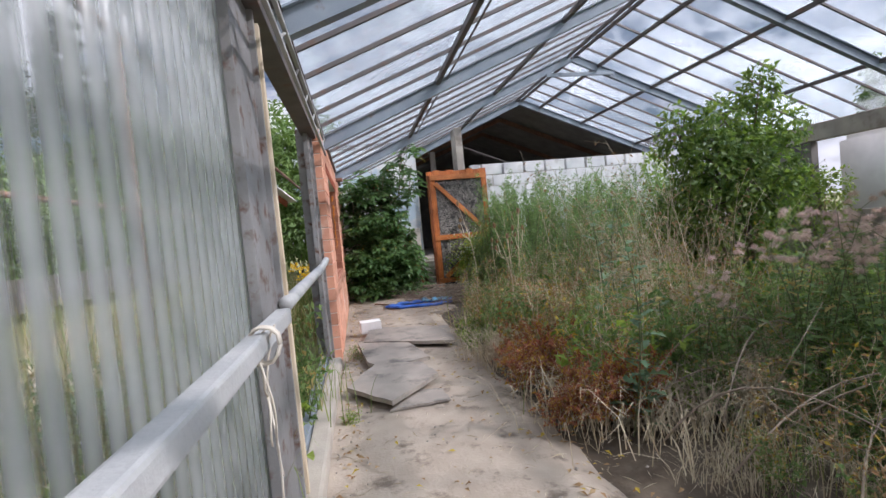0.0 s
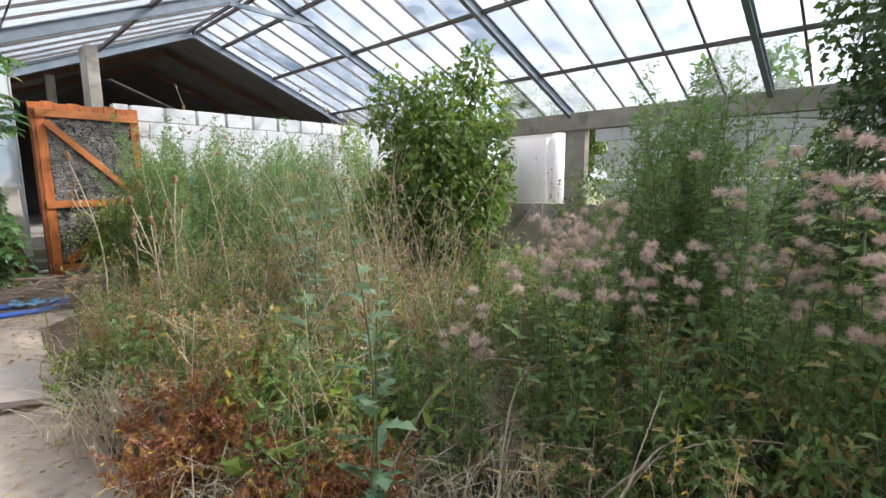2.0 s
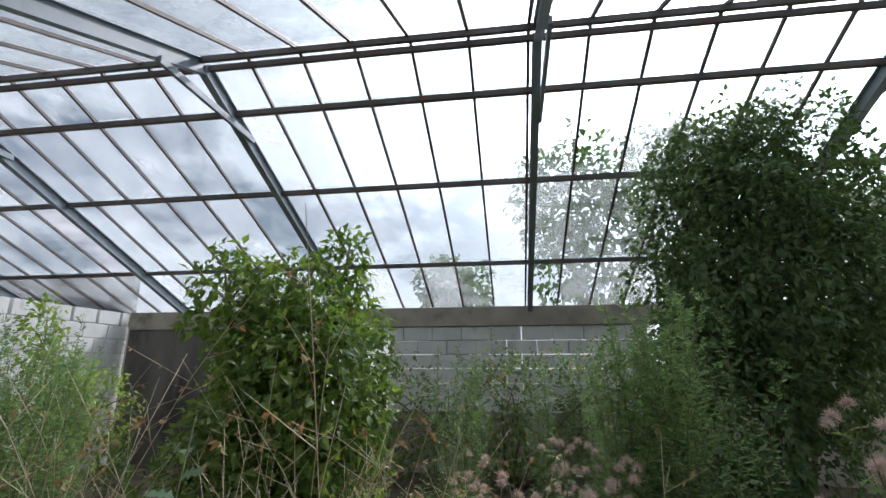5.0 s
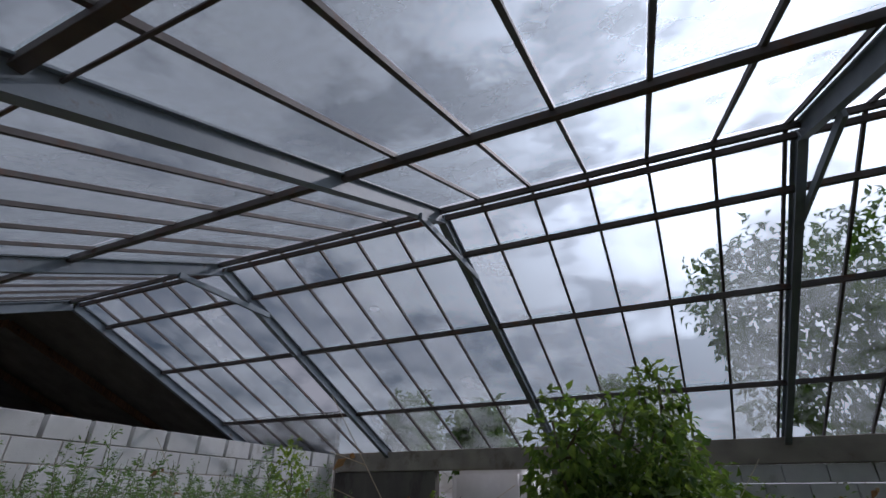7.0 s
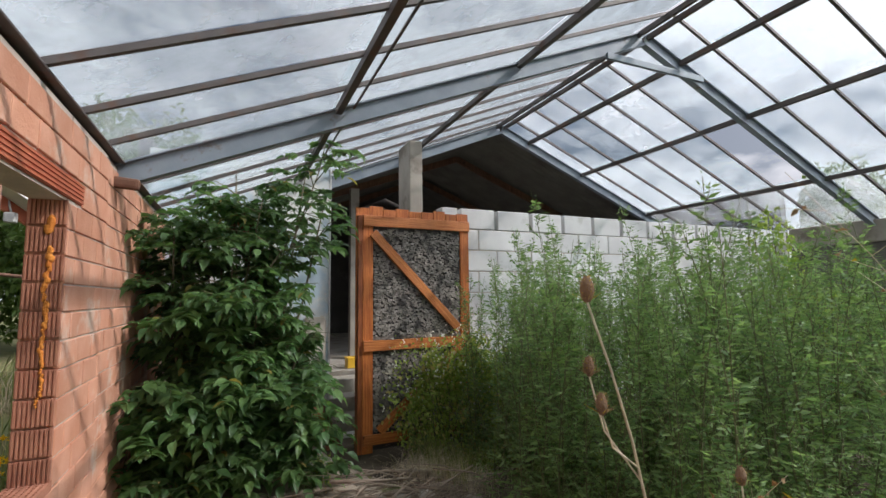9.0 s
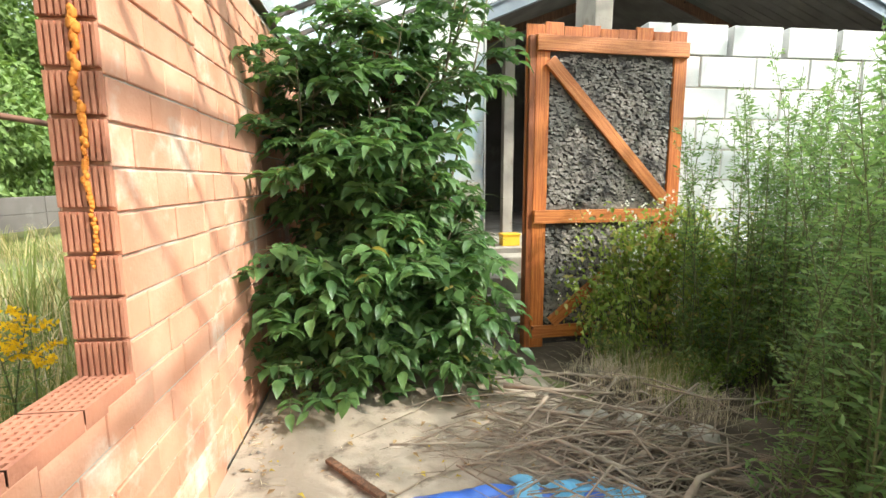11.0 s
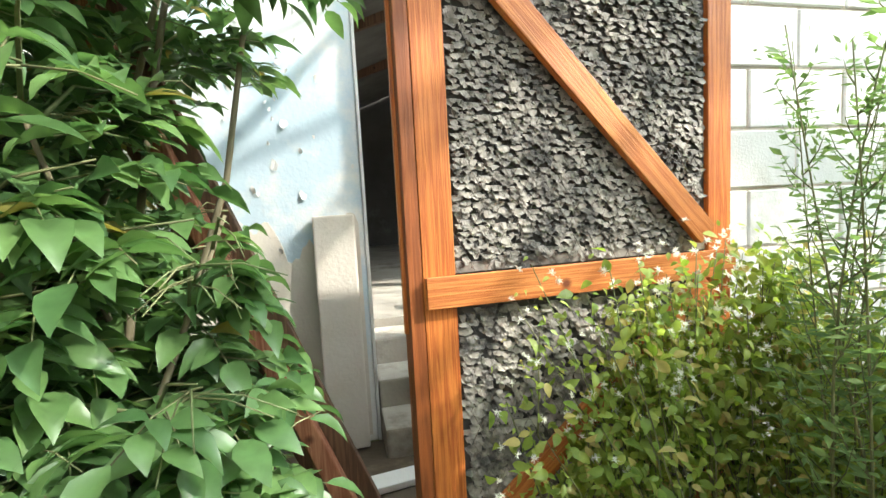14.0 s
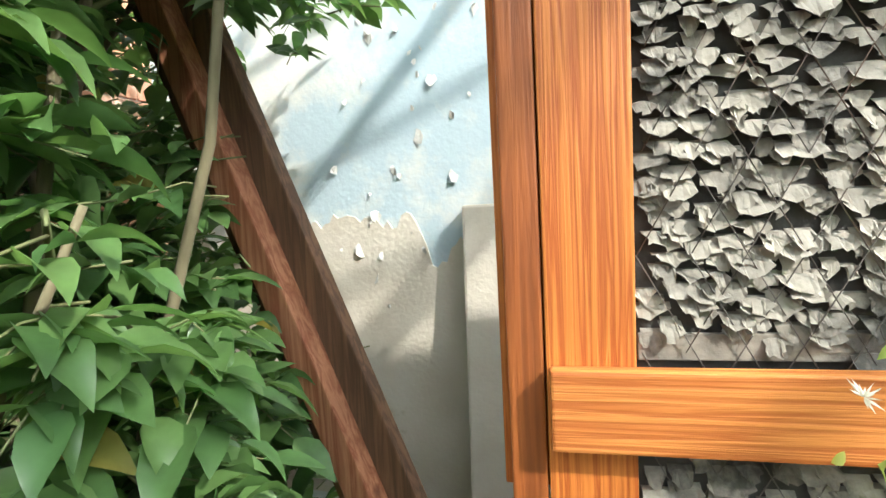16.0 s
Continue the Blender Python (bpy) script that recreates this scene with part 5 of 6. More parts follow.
def goldenrod(seed, h=1.0):
    rng = np.random.default_rng(seed)
    lines, P, Wy, U, Ln, fp, fw, fu = [], [], [], [], [], [], [], []
    for s in range(3):
        main = stem_line(rng, h * rng.uniform(0.8, 1.0), 0.12)
        base = Vector((*rng.uniform(-0.1, 0.1, 2), 0))
        main = [p + base for p in main]
        lines.append((main, taper(len(main), 0.005, 0.002)))
        for k in range(48):
            p, d = along_line(main, 0.06 + 0.85 * k / 48)
            a = k * 2.4
            P.append(p)
            Wy.append((math.cos(a), math.sin(a), 0.35))
            U.append((0, 0, 1))
            Ln.append(rng.uniform(0.06, 0.11))
        for k in range(5):
            p, d = along_line(main, 0.84 + 0.03 * k)
            a = rng.uniform(0, 6.28)
            t = p + Vector((math.cos(a) * 0.12, math.sin(a) * 0.12, rng.uniform(0.0, 0.05)))
            lines.append(([p, p.lerp(t, 0.5) + Vector((0, 0, 0.03)), t], (0.0016, 0.001, 0.0008)))
            for q in range(50):
                fp.append(p.lerp(t, rng.uniform(0.15, 1)) + Vector((*rng.normal(0, 0.006, 2), rng.uniform(0, 0.025))))
                fw.append(rng.normal(0, 1, 3) + (0, 0, 0.8))
                fu.append(rng.normal(0, 1, 3))
    Ln = np.array(Ln)
    return plant("goldenrod", "goldenrod in yellow bloom outside the window hole", "flower", tubes_mesh("stem", lines, M_STEM, 4),
                 [("foliage", leaves_mesh("foliage", P, Wy, U, Ln, Ln * 0.17, LEAF_THIN, M_HERB, rng)),
                  ("bloom", leaves_mesh("bloom", fp, fw, fu, rng.uniform(0.010, 0.024, len(fp)), 0.012, LEAF_THIN, M_GOLD, rng))], "goldenrod clump")


def grass(seed, h=0.5, n=160, spread=0.25, material=None, lean=0.5):
    rng = np.random.default_rng(seed)
    P = np.zeros((n, 3))
    P[:, :2] = rng.normal(0, spread * 0.5, (n, 2))
    vs, fs = [], []
    for p in P:
        a, hh = rng.uniform(0, 6.28), h * rng.uniform(0.4, 1.0)
        l = lean * hh * rng.uniform(0.1, 1.0)
        d = np.array((math.cos(a), math.sin(a), 0))
        s = np.array((-math.sin(a), math.cos(a), 0)) * rng.uniform(0.0018, 0.0042)
        o = len(vs)
        for u in (0, 0.45, 0.8):
            c = p + d * l * u * u + np.array((0, 0, hh * (u - 0.25 * u * u * lean)))
            vs += [c - s * (1 - 0.5 * u), c + s * (1 - 0.5 * u)]
        vs.append(p + d * l + np.array((0, 0, hh * (1 - 0.35 * lean))))
        fs += [(o, o + 1, o + 3, o + 2), (o + 2, o + 3, o + 5, o + 4), (o + 4, o + 5, o + 6)]
    return mesh_of("turf", np.array(vs), fs, material or M_GRASS)


def grass_thing(seed, label, **kw):
    t = thing("grass_tuft", label, "grass", (0, 0, -40), "grass tufts")
    link("turf", grass(seed, **kw), None, t)
    return t


def crown_points(rng, n, lobes):
    """Points in the outer shell of a few overlapping lobes, uneven and with gaps."""
    P, N = [], []
    vol = np.array([l[3] * l[4] for l in lobes])
    for i in rng.choice(len(lobes), n, p=vol / vol.sum()):
        cx, cy, cz, r, rz = lobes[i]
        d = rand_dirs(rng, 1)[0]
        k = 0.62 + 0.38 * rng.random() ** 0.5
        k *= 0.82 + 0.42 * noise.noise(Vector((cx + d[0] * 1.6, cy + d[1] * 1.6, cz + d[2] * 1.6)) * 1.3)
        q = np.array((cx + d[0] * r * k, cy + d[1] * r * k, cz + d[2] * rz * k))
        if q[2] < 0.03:
            q[2] = rng.uniform(0.03, 0.3)
        P.append(q)
        N.append(d)
    return np.array(P), np.array(N)


def leafy_bush(seed, name, label, cat, at, lobes, n, size, material, trunks, template=LEAF_PLAIN, ratio=0.6, droop=0.5):
    rng = np.random.default_rng(seed)
    t = thing(name, label, cat, at)
    P, N = crown_points(rng, n, lobes)
    way = N * 0.7 + rng.normal(0, 0.6, P.shape) + (0, 0, -droop)
    up = N + rng.normal(0, 0.4, P.shape) + (0, 0, 0.6)
    ln = size * rng.uniform(0.55, 1.25, len(P))
    link("crown", leaves_mesh("crown", P, way, up, ln, ln * ratio, template, material, rng), None, t)
    lines = []
    for k in range(trunks):
        b = Vector((*rng.uniform(-0.15, 0.15, 2), -0.02))
        l = lobes[k % len(lobes)]
        e = Vector((l[0] + rng.uniform(-0.3, 0.3) * l[3], l[1] + rng.uniform(-0.3, 0.3) * l[3], l[2] + rng.uniform(0, 0.5) * l[4]))
        m = b.lerp(e, 0.5) + Vector((*rng.uniform(-0.15, 0.15, 2), 0.1))
        lines.append(([b, b.lerp(m, 0.5), m, m.lerp(e, 0.5), e], (0.03, 0.024, 0.018, 0.012, 0.006)))
        for q in range(6):
            s = m.lerp(e, rng.uniform(0, 1))
            f = s + Vector(rng.normal(0, 0.5, 3)) * l[3]
            lines.append(([s, s.lerp(f, 0.5) + Vector((0, 0, 0.05)), f], (0.009, 0.006, 0.002)))
    link("trunk", tubes_mesh("trunk", lines, M_BARK, 6), None, t)
    return t


def compound_leaf(P, Wy, U, Ln, base, way, rng, s=1.0, pairs=3):
    """A pinnate leaf: pairs of leaflets along a stalk and one at the tip."""
    way = way.normalized()
    side = way.cross(Vector((0, 0, 1)))
    if side.length < 0.05:
        side = Vector((1, 0, 0))
    side.normalize()
    up = side.cross(way)
    L = 0.17 * s
    pts = [base + way * L * u - Vector((0, 0, 1)) * L * 0.35 * u * u for u in (0, 0.5, 1)]
    for k in range(pairs):
        u = 0.35 + 0.55 * k / pairs
        p = base + way * L * u - Vector((0, 0, 1)) * L * 0.35 * u * u
        for sg in (-1, 1):
            P.append(p)
            Wy.append(side * sg + way * rng.uniform(0.35, 0.7) + Vector((0, 0, rng.uniform(-0.5, 0.1))))
            U.append(up + Vector(rng.normal(0, 0.25, 3)))
            Ln.append(s * rng.uniform(0.075, 0.115))
    P.append(pts[2])
    Wy.append(way + Vector((0, 0, -0.5)))
    U.append(up + Vector(rng.normal(0, 0.2, 3)))
    Ln.append(s * rng.uniform(0.10, 0.13))
    return (pts, (0.0024, 0.002, 0.0015))


def elder():
    rng = np.random.default_rng(21)
    t = thing("elder_bush", "dense dark green elder bush filling the corner", "bush", (0, 0, 0))
    trunks, twigs, stalks, P, Wy, U, Ln = [], [], [], [], [], [], []
    for k in range(24):
        b = Vector((rng.uniform(-0.5, 0.2), rng.uniform(7.4, 8.0), -0.02))
        e = Vector((rng.uniform(-0.64, 0.62), rng.uniform(7.15, 8.35), rng.uniform(0.7, 2.85)))
        if k < 3:
            e = Vector((rng.uniform(0.3, 0.8), rng.uniform(7.7, 8.1), rng.uniform(2.6, 3.05)))
        m = b.lerp(e, 0.5) + Vector((*rng.uniform(-0.15, 0.15, 2), 0.15))
        pts = [b, b.lerp(m, 0.5), m, m.lerp(e, 0.5), e]
        trunks.append((pts, (0.016, 0.013, 0.010, 0.008, 0.005)))
        for q in range(13):
            p, d = along_line(pts, rng.uniform(0.12, 1.0))
            a = rng.uniform(0, 6.28)
            l = rng.uniform(0.18, 0.55)
            f = p + Vector((math.cos(a) * l, math.sin(a) * l - 0.10, rng.uniform(0.02, 0.25)))
            if f.x < -0.66:
                f.x = -0.66
            if f.y < 6.85:
                f.y = 6.85
            if f.x > 0.62 and f.z < 1.9 and f.y < 7.6:
                f.x = 0.62
            twigs.append(([p, p.lerp(f, 0.5) + Vector((0, 0, 0.05)), f], (0.006, 0.004, 0.002)))
            for r_ in range(7):
                w = rng.uniform(0.25, 1.0)
                bb = p.lerp(f, w)
                aa = a + rng.uniform(-1.6, 1.6)
                stalks.append(compound_leaf(P, Wy, U, Ln, bb, Vector((math.cos(aa), math.sin(aa) - 0.35, rng.uniform(-0.1, 0.4))), rng, rng.uniform(0.8, 1.15)))
    def left_of_beam(p):
        s = max(0.08, (p.y - 6.8) / 1.4)
        zb = 1.34 + (p.z - 1.34) / s
        if p.y < 6.72:
            return False
        return p.z > 1.8 or p.x < 1.04 + (0.17 + (1.86 - zb) * 0.375 - 1.04) * s - 0.04

    for k in range(1000):
        bb = Vector((rng.uniform(-0.66, 0.55), rng.uniform(7.45, 8.75), 0.08 + 2.4 * rng.random()))
        aa = rng.uniform(0, 6.28)
        stalks.append(compound_leaf(P, Wy, U, Ln, bb, Vector((math.cos(aa), math.sin(aa) - 0.4, rng.uniform(-0.1, 0.4))), rng, rng.uniform(0.8, 1.1)))
    # low sprays spreading over the ground towards the path
    for k in range(330):
        if k % 2:
            bb = Vector((rng.uniform(-0.66, 0.05), rng.uniform(6.8, 7.5), rng.uniform(0.06, 1.05)))
        else:
            bb = Vector((rng.uniform(-0.1, 0.72), rng.uniform(6.95, 7.5), rng.uniform(0.10, 0.92)))
        aa = rng.uniform(0, 6.28)
        stalks.append(compound_leaf(P, Wy, U, Ln, bb, Vector((math.cos(aa), math.sin(aa) - 0.5, rng.uniform(-0.1, 0.4))), rng, rng.uniform(0.85, 1.2)))
    twigs = [q for q in twigs if left_of_beam(q[0][2])] + [q for q in stalks if left_of_beam(q[0][2])]
    link("trunk", tubes_mesh("trunk", trunks, M_BARK, 7), None, t)
    link("branchwork", tubes_mesh("branchwork", twigs, M_STEM, 4), None, t)
    swing = Vector((1.15, 7.1, 1.32))  # kept free where the door swings
    keep = [i for i, p in enumerate(P) if left_of_beam(p) and p.x > -0.73 and (p - swing).length > 0.66]
    P, Wy, U, Ln = [P[i] for i in keep], [Wy[i] for i in keep], [U[i] for i in keep], np.array(Ln)[keep]
    link("foliage", leaves_mesh("foliage", P, Wy, U, Ln, Ln * rng.uniform(0.42, 0.56, len(Ln)), LEAF_FINE, M_ELDER, rng), None, t)


def clematis():
    """Traveller's joy climbing the lower door."""
    rng = np.random.default_rng(9)
    t = thing("clematis", "white-flowering clematis climbing over the lower barn door", "climber", (0, 0, 0))
    P, Wy, U, Ln, lines, fp, fw, fu = [], [], [], [], [], [], [], []
    for k in range(165):
        high = k >= 105
        x0 = rng.uniform(1.72, 2.5) if high else rng.uniform(1.48, 2.95)
        b = Vector((x0, rng.uniform(7.3, 7.7), 0))
        top = 1.16 - abs(x0 - 1.95) * 0.5
        e = Vector((x0 + rng.uniform(-0.3, 0.3), 7.66 + rng.uniform(-0.12, 0.06), max(0.2, top * rng.uniform(0.45, 1.1))))
        if high:
            e = Vector((x0 + rng.uniform(-0.15, 0.15), 7.60 + rng.uniform(-0.10, 0.06), rng.uniform(0.72, 1.22) - max(0, 1.95 - x0) * 0.9))
        m = b.lerp(e, 0.5) + Vector((*rng.normal(0, 0.07, 2), 0.05))
        lines.append(([b, m, e], (0.003, 0.0025, 0.0015)))
        for q in range(48):
            u = rng.uniform(0.62 if high else 0.15, 1.0)
            p = (b.lerp(m, u * 2) if u < 0.5 else m.lerp(e, u * 2 - 1)) + Vector(rng.normal(0, 0.05, 3))
            p.y = min(p.y, 7.70)
            P.append(p)
            Wy.append(rng.normal(0, 0.8, 3) + (0, -0.5, -0.3))
            U.append(rng.normal(0, 0.5, 3) + (0.3, -0.6, 0.8))
            Ln.append(rng.uniform(0.022, 0.060))
        if rng.random() < 0.85:
            for c in range(3):
                cc = e + Vector(rng.normal(0, 0.05, 3)) + Vector((0, -0.05, 0.02))
                for d in rand_dirs(rng, 26):
                    fp.append(cc)
                    fw.append(d + (0, -0.4, 0.4))
                    fu.append(rng.normal(0, 1, 3))
    Ln = np.array(Ln)
    link("stem", tubes_mesh("stem", lines, M_STEM, 4), None, t)["kind"] = "stuff"
    link("foliage", leaves_mesh("foliage", P, Wy, U, Ln, Ln * 0.55, LEAF_FINE, M_CLEM, rng), None, t)
    link("bloom", leaves_mesh("bloom", fp, fw, fu, rng.uniform(0.008, 0.02, len(fp)), 0.003, LEAF_THIN, M_PETAL, rng), None, t)


def brush_pile():
    rng = np.random.default_rng(14)
    t = thing("brush_pile", "heap of dead grey-brown twigs beside the path", "twigs", (0, 0, 0))
    for k in range(280):
        c = Vector((1.02 + rng.normal(0, 0.30), 6.22 + rng.normal(0, 0.32), abs(rng.normal(0.06, 0.08))))
        a = rng.uniform(-0.9, 0.9) + (math.pi if rng.random() < 0.5 else 0)
        l = rng.uniform(0.25, 0.9)
        d = Vector((math.cos(a), math.sin(a), rng.normal(0, 0.12))) * l
        p0, p1 = c - d * 0.5, c + d * 0.5
        p0.z, p1.z = max(p0.z, 0.012), max(p1.z, 0.012)
        m = c + Vector(rng.normal(0, 0.05, 3))
        m.z = max(m.z, 0.02)
        r = rng.uniform(0.002, 0.007) if k > 22 else rng.uniform(0.010, 0.017)
        twig = [([p0, m, p1], (r, r * 0.8, r * 0.4))]
        for q in range(2):
            f = m.lerp(p1, rng.uniform(0, 0.9))
            g = f + d * rng.uniform(0.12, 0.25) + Vector((*rng.normal(0, 0.07, 2), abs(rng.normal(0, 0.04))))
            twig.append(([f, g], (r * 0.45, r * 0.2)))
        link("twig", tubes_mesh("twig", twig, M_TWIG, 5), None, t)
    for k in range(5):
        rr = rng.uniform(0.05, 0.1)
        bm = bmesh.new()
        bmesh.ops.create_icosphere(bm, subdivisions=2, radius=rr)
        for v in bm.verts:
            v.co *= 1 + 0.5 * noise.noise(v.co * 9 + Vector((k, 0, 0)))
            v.co.z *= 0.6
        st = part("rubble_stone", bm, M_CONC, None)
        st.location = (1.0 + 0.16 * k, 6.7 - 0.08 * k, rr * 0.5)
        tagged(st, "grey lump of rubble among the twigs", "stone", "rubble stones")


def bramble_canes():
    rng = np.random.default_rng(31)
    for k in range(10):
        t = thing("dry_cane", "pale arching dry cane lying across the weeds", "cane", (0, 0, 0), "dry canes")
        a = Vector((rng.uniform(0.7, 1.5), rng.uniform(-1.4, 0.9), 0.0))
        ang = rng.uniform(-1.2, 1.0)
        l = rng.uniform(0.8, 1.7)
        pts = []
        hh = rng.uniform(0.2, 0.6)
        for i in range(11):
            u = i / 10
            pts.append(a + Vector((math.cos(ang) * l * u, math.sin(ang) * l * u + 0.15 * math.sin(u * 3), hh * math.sin(math.pi * (0.1 + 0.75 * u)) - 0.02)))
        lines = [(pts, taper(11, 0.006, 0.002))]
        for q in range(5):
            p, d = along_line(pts, rng.uniform(0.3, 0.95))
            lines.append(([p, p + Vector(rng.normal(0, 0.16, 3)) + Vector((0, 0, 0.06))], (0.0025, 0.001)))
        link("cane", tubes_mesh("cane", lines, M_TWIG, 5), None, t)


def scatter(protos, spots, rng, smin=0.8, smax=1.15):
    for x, y, s in spots:
        pr = protos[int(rng.integers(len(protos)))]
        k = s * rng.uniform(smin, smax)
        m = Matrix.Translation((x, y, -0.01)) @ Matrix.Rotation(rng.uniform(0, 6.28), 4, "Z") @ Matrix.Diagonal((k, k, k * rng.uniform(0.92, 1.1), 1))
        c = copy_thing(pr, Matrix())
        c.matrix_basis = m


def drop_protos(protos):
    for p in protos:
        for o in (*p.children_recursive, p):
            bpy.data.objects.remove(o)


def region(rng, n, test, box_):
    out = []
    while len(out) < n:
        x, y = rng.uniform(box_[0], box_[1]), rng.uniform(box_[2], box_[3])
        if test(x, y):
            out.append((x, y, 1.0))
    return out


def path_clear(x, y):
    """The strip that people keep trodden."""
    if y < 1.2:
        return x > 0.95 + 0.12 * math.sin(y * 5)
    if y < 4.6:
        return x > 0.80 + 0.10 * math.sin(y * 4)
    return x > 1.6 + 0.15 * math.sin(y * 3) + (0.55 if y > 5.9 else 0)


M_LETT = leaf_mat("lettuce_leaf", (0.085, 0.15, 0.085), (0.14, 0.21, 0.11), 0.3, 0.5)


def plant_beds():
    rng = np.random.default_rng(77)
    mug = [mugwort(s, 2.2) for s in (1, 2, 3, 4)]
    scatter(mug, region(rng, 138, lambda x, y: path_clear(x, y) and not (x < 2.3 and y > 6.75) and y > 2.75 + 0.5 * x, (1.5, 5.2, 4.3, 7.45)), rng, 0.72, 1.02)
    scatter(mug, [(2.42, 6.95, 0.95), (2.6, 7.05, 0.9), (2.3, 6.5, 0.9), (2.15, 6.2, 0.95), (2.5, 6.7, 1.0), (2.05, 5.95, 0.9), (2.75, 7.2, 0.95), (2.04, 7.02, 0.85), (2.2, 6.9, 0.88), (2.24, 7.22, 0.8)], rng, 0.95, 1.05)
    scatter(mug, region(rng, 20, lambda x, y: True, (5.2, 8.0, 5.2, 7.5)), rng, 0.3, 0.5)
    scatter(mug, region(rng, 17, lambda x, y: (x - 3.1) ** 2 + (y - 0.04) ** 2 < 0.18, (2.6, 3.6, -0.5, 0.6)), rng, 0.75, 1.0)
    scatter(mug, region(rng, 16, lambda x, y: path_clear(x, y), (1.5, 3.2, 2.6, 4.3)), rng, 0.4, 0.72)
    scatter(mug, region(rng, 20, lambda x, y: True, (4.8, 8.0, -1.5, 2.0)), rng, 0.6, 0.9)
    scatter(mug, region(rng, 34, lambda x, y: x - 0.4 * y > 2.1, (1.9, 3.4, -3.0, 0.4)), rng, 0.34, 0.52)
    drop_protos(mug)
    thi = [thistle(s, 1.2) for s in (11, 12, 13, 14)]
    scatter(thi, region(rng, 9, lambda x, y: x - 0.5 * y > 1.7, (1.7, 3.6, -2.2, 0.9)), rng, 0.68, 0.98)
    scatter(thi, [(2.46, -0.57, 1.22), (2.55, -0.70, 1.18), (2.24, -0.96, 1.06), (2.10, -1.10, 1.04), (2.36, -0.82, 1.08), (2.05, -0.90, 1.02), (2.45, -1.15, 1.06),
                  (1.51, 0.37, 0.78), (1.69, 0.09, 0.94), (1.92, 0.15, 0.94), (2.02, -0.12, 0.97), (2.2, 0.42, 0.98), (2.35, 0.25, 0.95)], rng, 0.97, 1.03)
    scatter(thi, region(rng, 5, lambda x, y: True, (2.3, 3.6, 0.5, 1.6)), rng, 0.8, 1.05)
    drop_protos(thi)
    tea = [teasel(s, 1.5) for s in (1, 2, 3)]
    scatter(tea, [(1.02, 4.2, 1.0), (1.33, 3.94, 0.68), (1.15, 3.05, 0.85), (1.05, 2.75, 0.8), (1.25, 3.35, 0.8), (1.38, 3.1, 0.9)], rng, 0.97, 1.03)
    drop_protos(tea)
    dry = [dry_weed(s, 0.95) for s in (1, 2, 3)] + [dry_weed(s, 0.9, M_HERB, 90) for s in (4, 5)]
    scatter(dry, region(rng, 95, lambda x, y: path_clear(x, y), (0.75, 2.6, 0.6, 4.3)), rng, 0.55, 1.15)
    scatter(dry, region(rng, 40, lambda x, y: path_clear(x, y), (0.9, 3.5, -2.5, 1.0)), rng, 0.5, 0.9)
    tall = [dry_weed(s, 1.9, None, 26, "dry_stalks", "tall bare dry stalks above the weeds", 5) for s in (6, 7)]
    scatter(tall, region(rng, 26, lambda x, y: path_clear(x, y), (1.3, 3.4, 0.6, 4.3)), rng, 0.75, 1.1)
    scatter(tall, region(rng, 36, lambda x, y: True, (1.7, 2.8, 1.05, 2.3)), rng, 0.55, 0.9)
    drop_protos(tall)
    drop_protos(dry)
    red = [dry_weed(s, 0.5, M_REDLEAF, 160, "red_weed", "low reddish brown withering weed at the path edge", 9) for s in (8, 9)]
    scatter(red, region(rng, 16, lambda x, y: True, (0.55, 1.05, 0.5, 1.5)), rng, 0.6, 1.0)
    scatter(red, region(rng, 10, lambda x, y: True, (0.75, 1.5, 1.4, 3.2)), rng, 0.6, 1.0)
    drop_protos(red)
    yel = [herb(s, 0.75, M_YELLEAF, 0.055, 130, "yellowing_weed", "yellowing weed among dry stalks", LEAF_LOBED, 0.16) for s in (1, 2)]
    scatter(yel, [(0.95, 1.25, 1.0), (1.0, 1.7, 0.9), (1.15, 1.0, 1.0), (1.35, 2.3, 0.8)], rng)
    drop_protos(yel)
    hb = [herb(s, 0.6, None, 0.05, 460) for s in (31, 32, 33)] + [herb(s, 0.5, M_VINE, 0.07, 300) for s in (34, 35)]
    scatter(hb, region(rng, 200, lambda x, y: path_clear(x, y) and not (x < 1.75 and y < 0.25), (0.85, 4.6, -3.2, 2.2)), rng, 0.7, 1.35)
    scatter(hb, region(rng, 40, lambda x, y: path_clear(x, y), (0.8, 4.6, 2.2, 7.4)), rng, 0.6, 1.1)
    scatter(hb, region(rng, 12, lambda x, y: x < 1.0 or y > 7.5, (-0.6, 1.6, 7.0, 8.2)), rng, 0.35, 0.6)
    scatter(hb, region(rng, 34, lambda x, y: True, (-2.0, -1.02, -0.2, 3.0)), rng, 0.8, 1.5)
    scatter(hb, region(rng, 12, lambda x, y: True, (1.4, 2.6, 6.9, 7.5)), rng, 0.5, 0.9)
    scatter(hb, [(-0.62, 2.86, 0.32), (-0.62, 1.2, 0.28), (-0.66, -0.4, 0.3), (-0.62, -0.75, 0.3), (0.62, 2.6, 0.7), (0.72, 3.2, 0.8), (0.66, 2.9, 0.65)], rng)
    scatter(hb, region(rng, 22, lambda x, y: True, (1.15, 2.0, -1.9, 0.0)), rng, 0.4, 0.75)
    drop_protos(hb)
    let = [lettuce(s, 1.4) for s in (1, 2)]
    scatter(let, [(0.955, 0.385, 0.94), (1.02, 0.30, 0.7), (1.3, 1.2, 1.0), (1.45, 0.75, 0.75), (1.75, 1.7, 1.1)], rng, 0.95, 1.05)
    drop_protos(let)
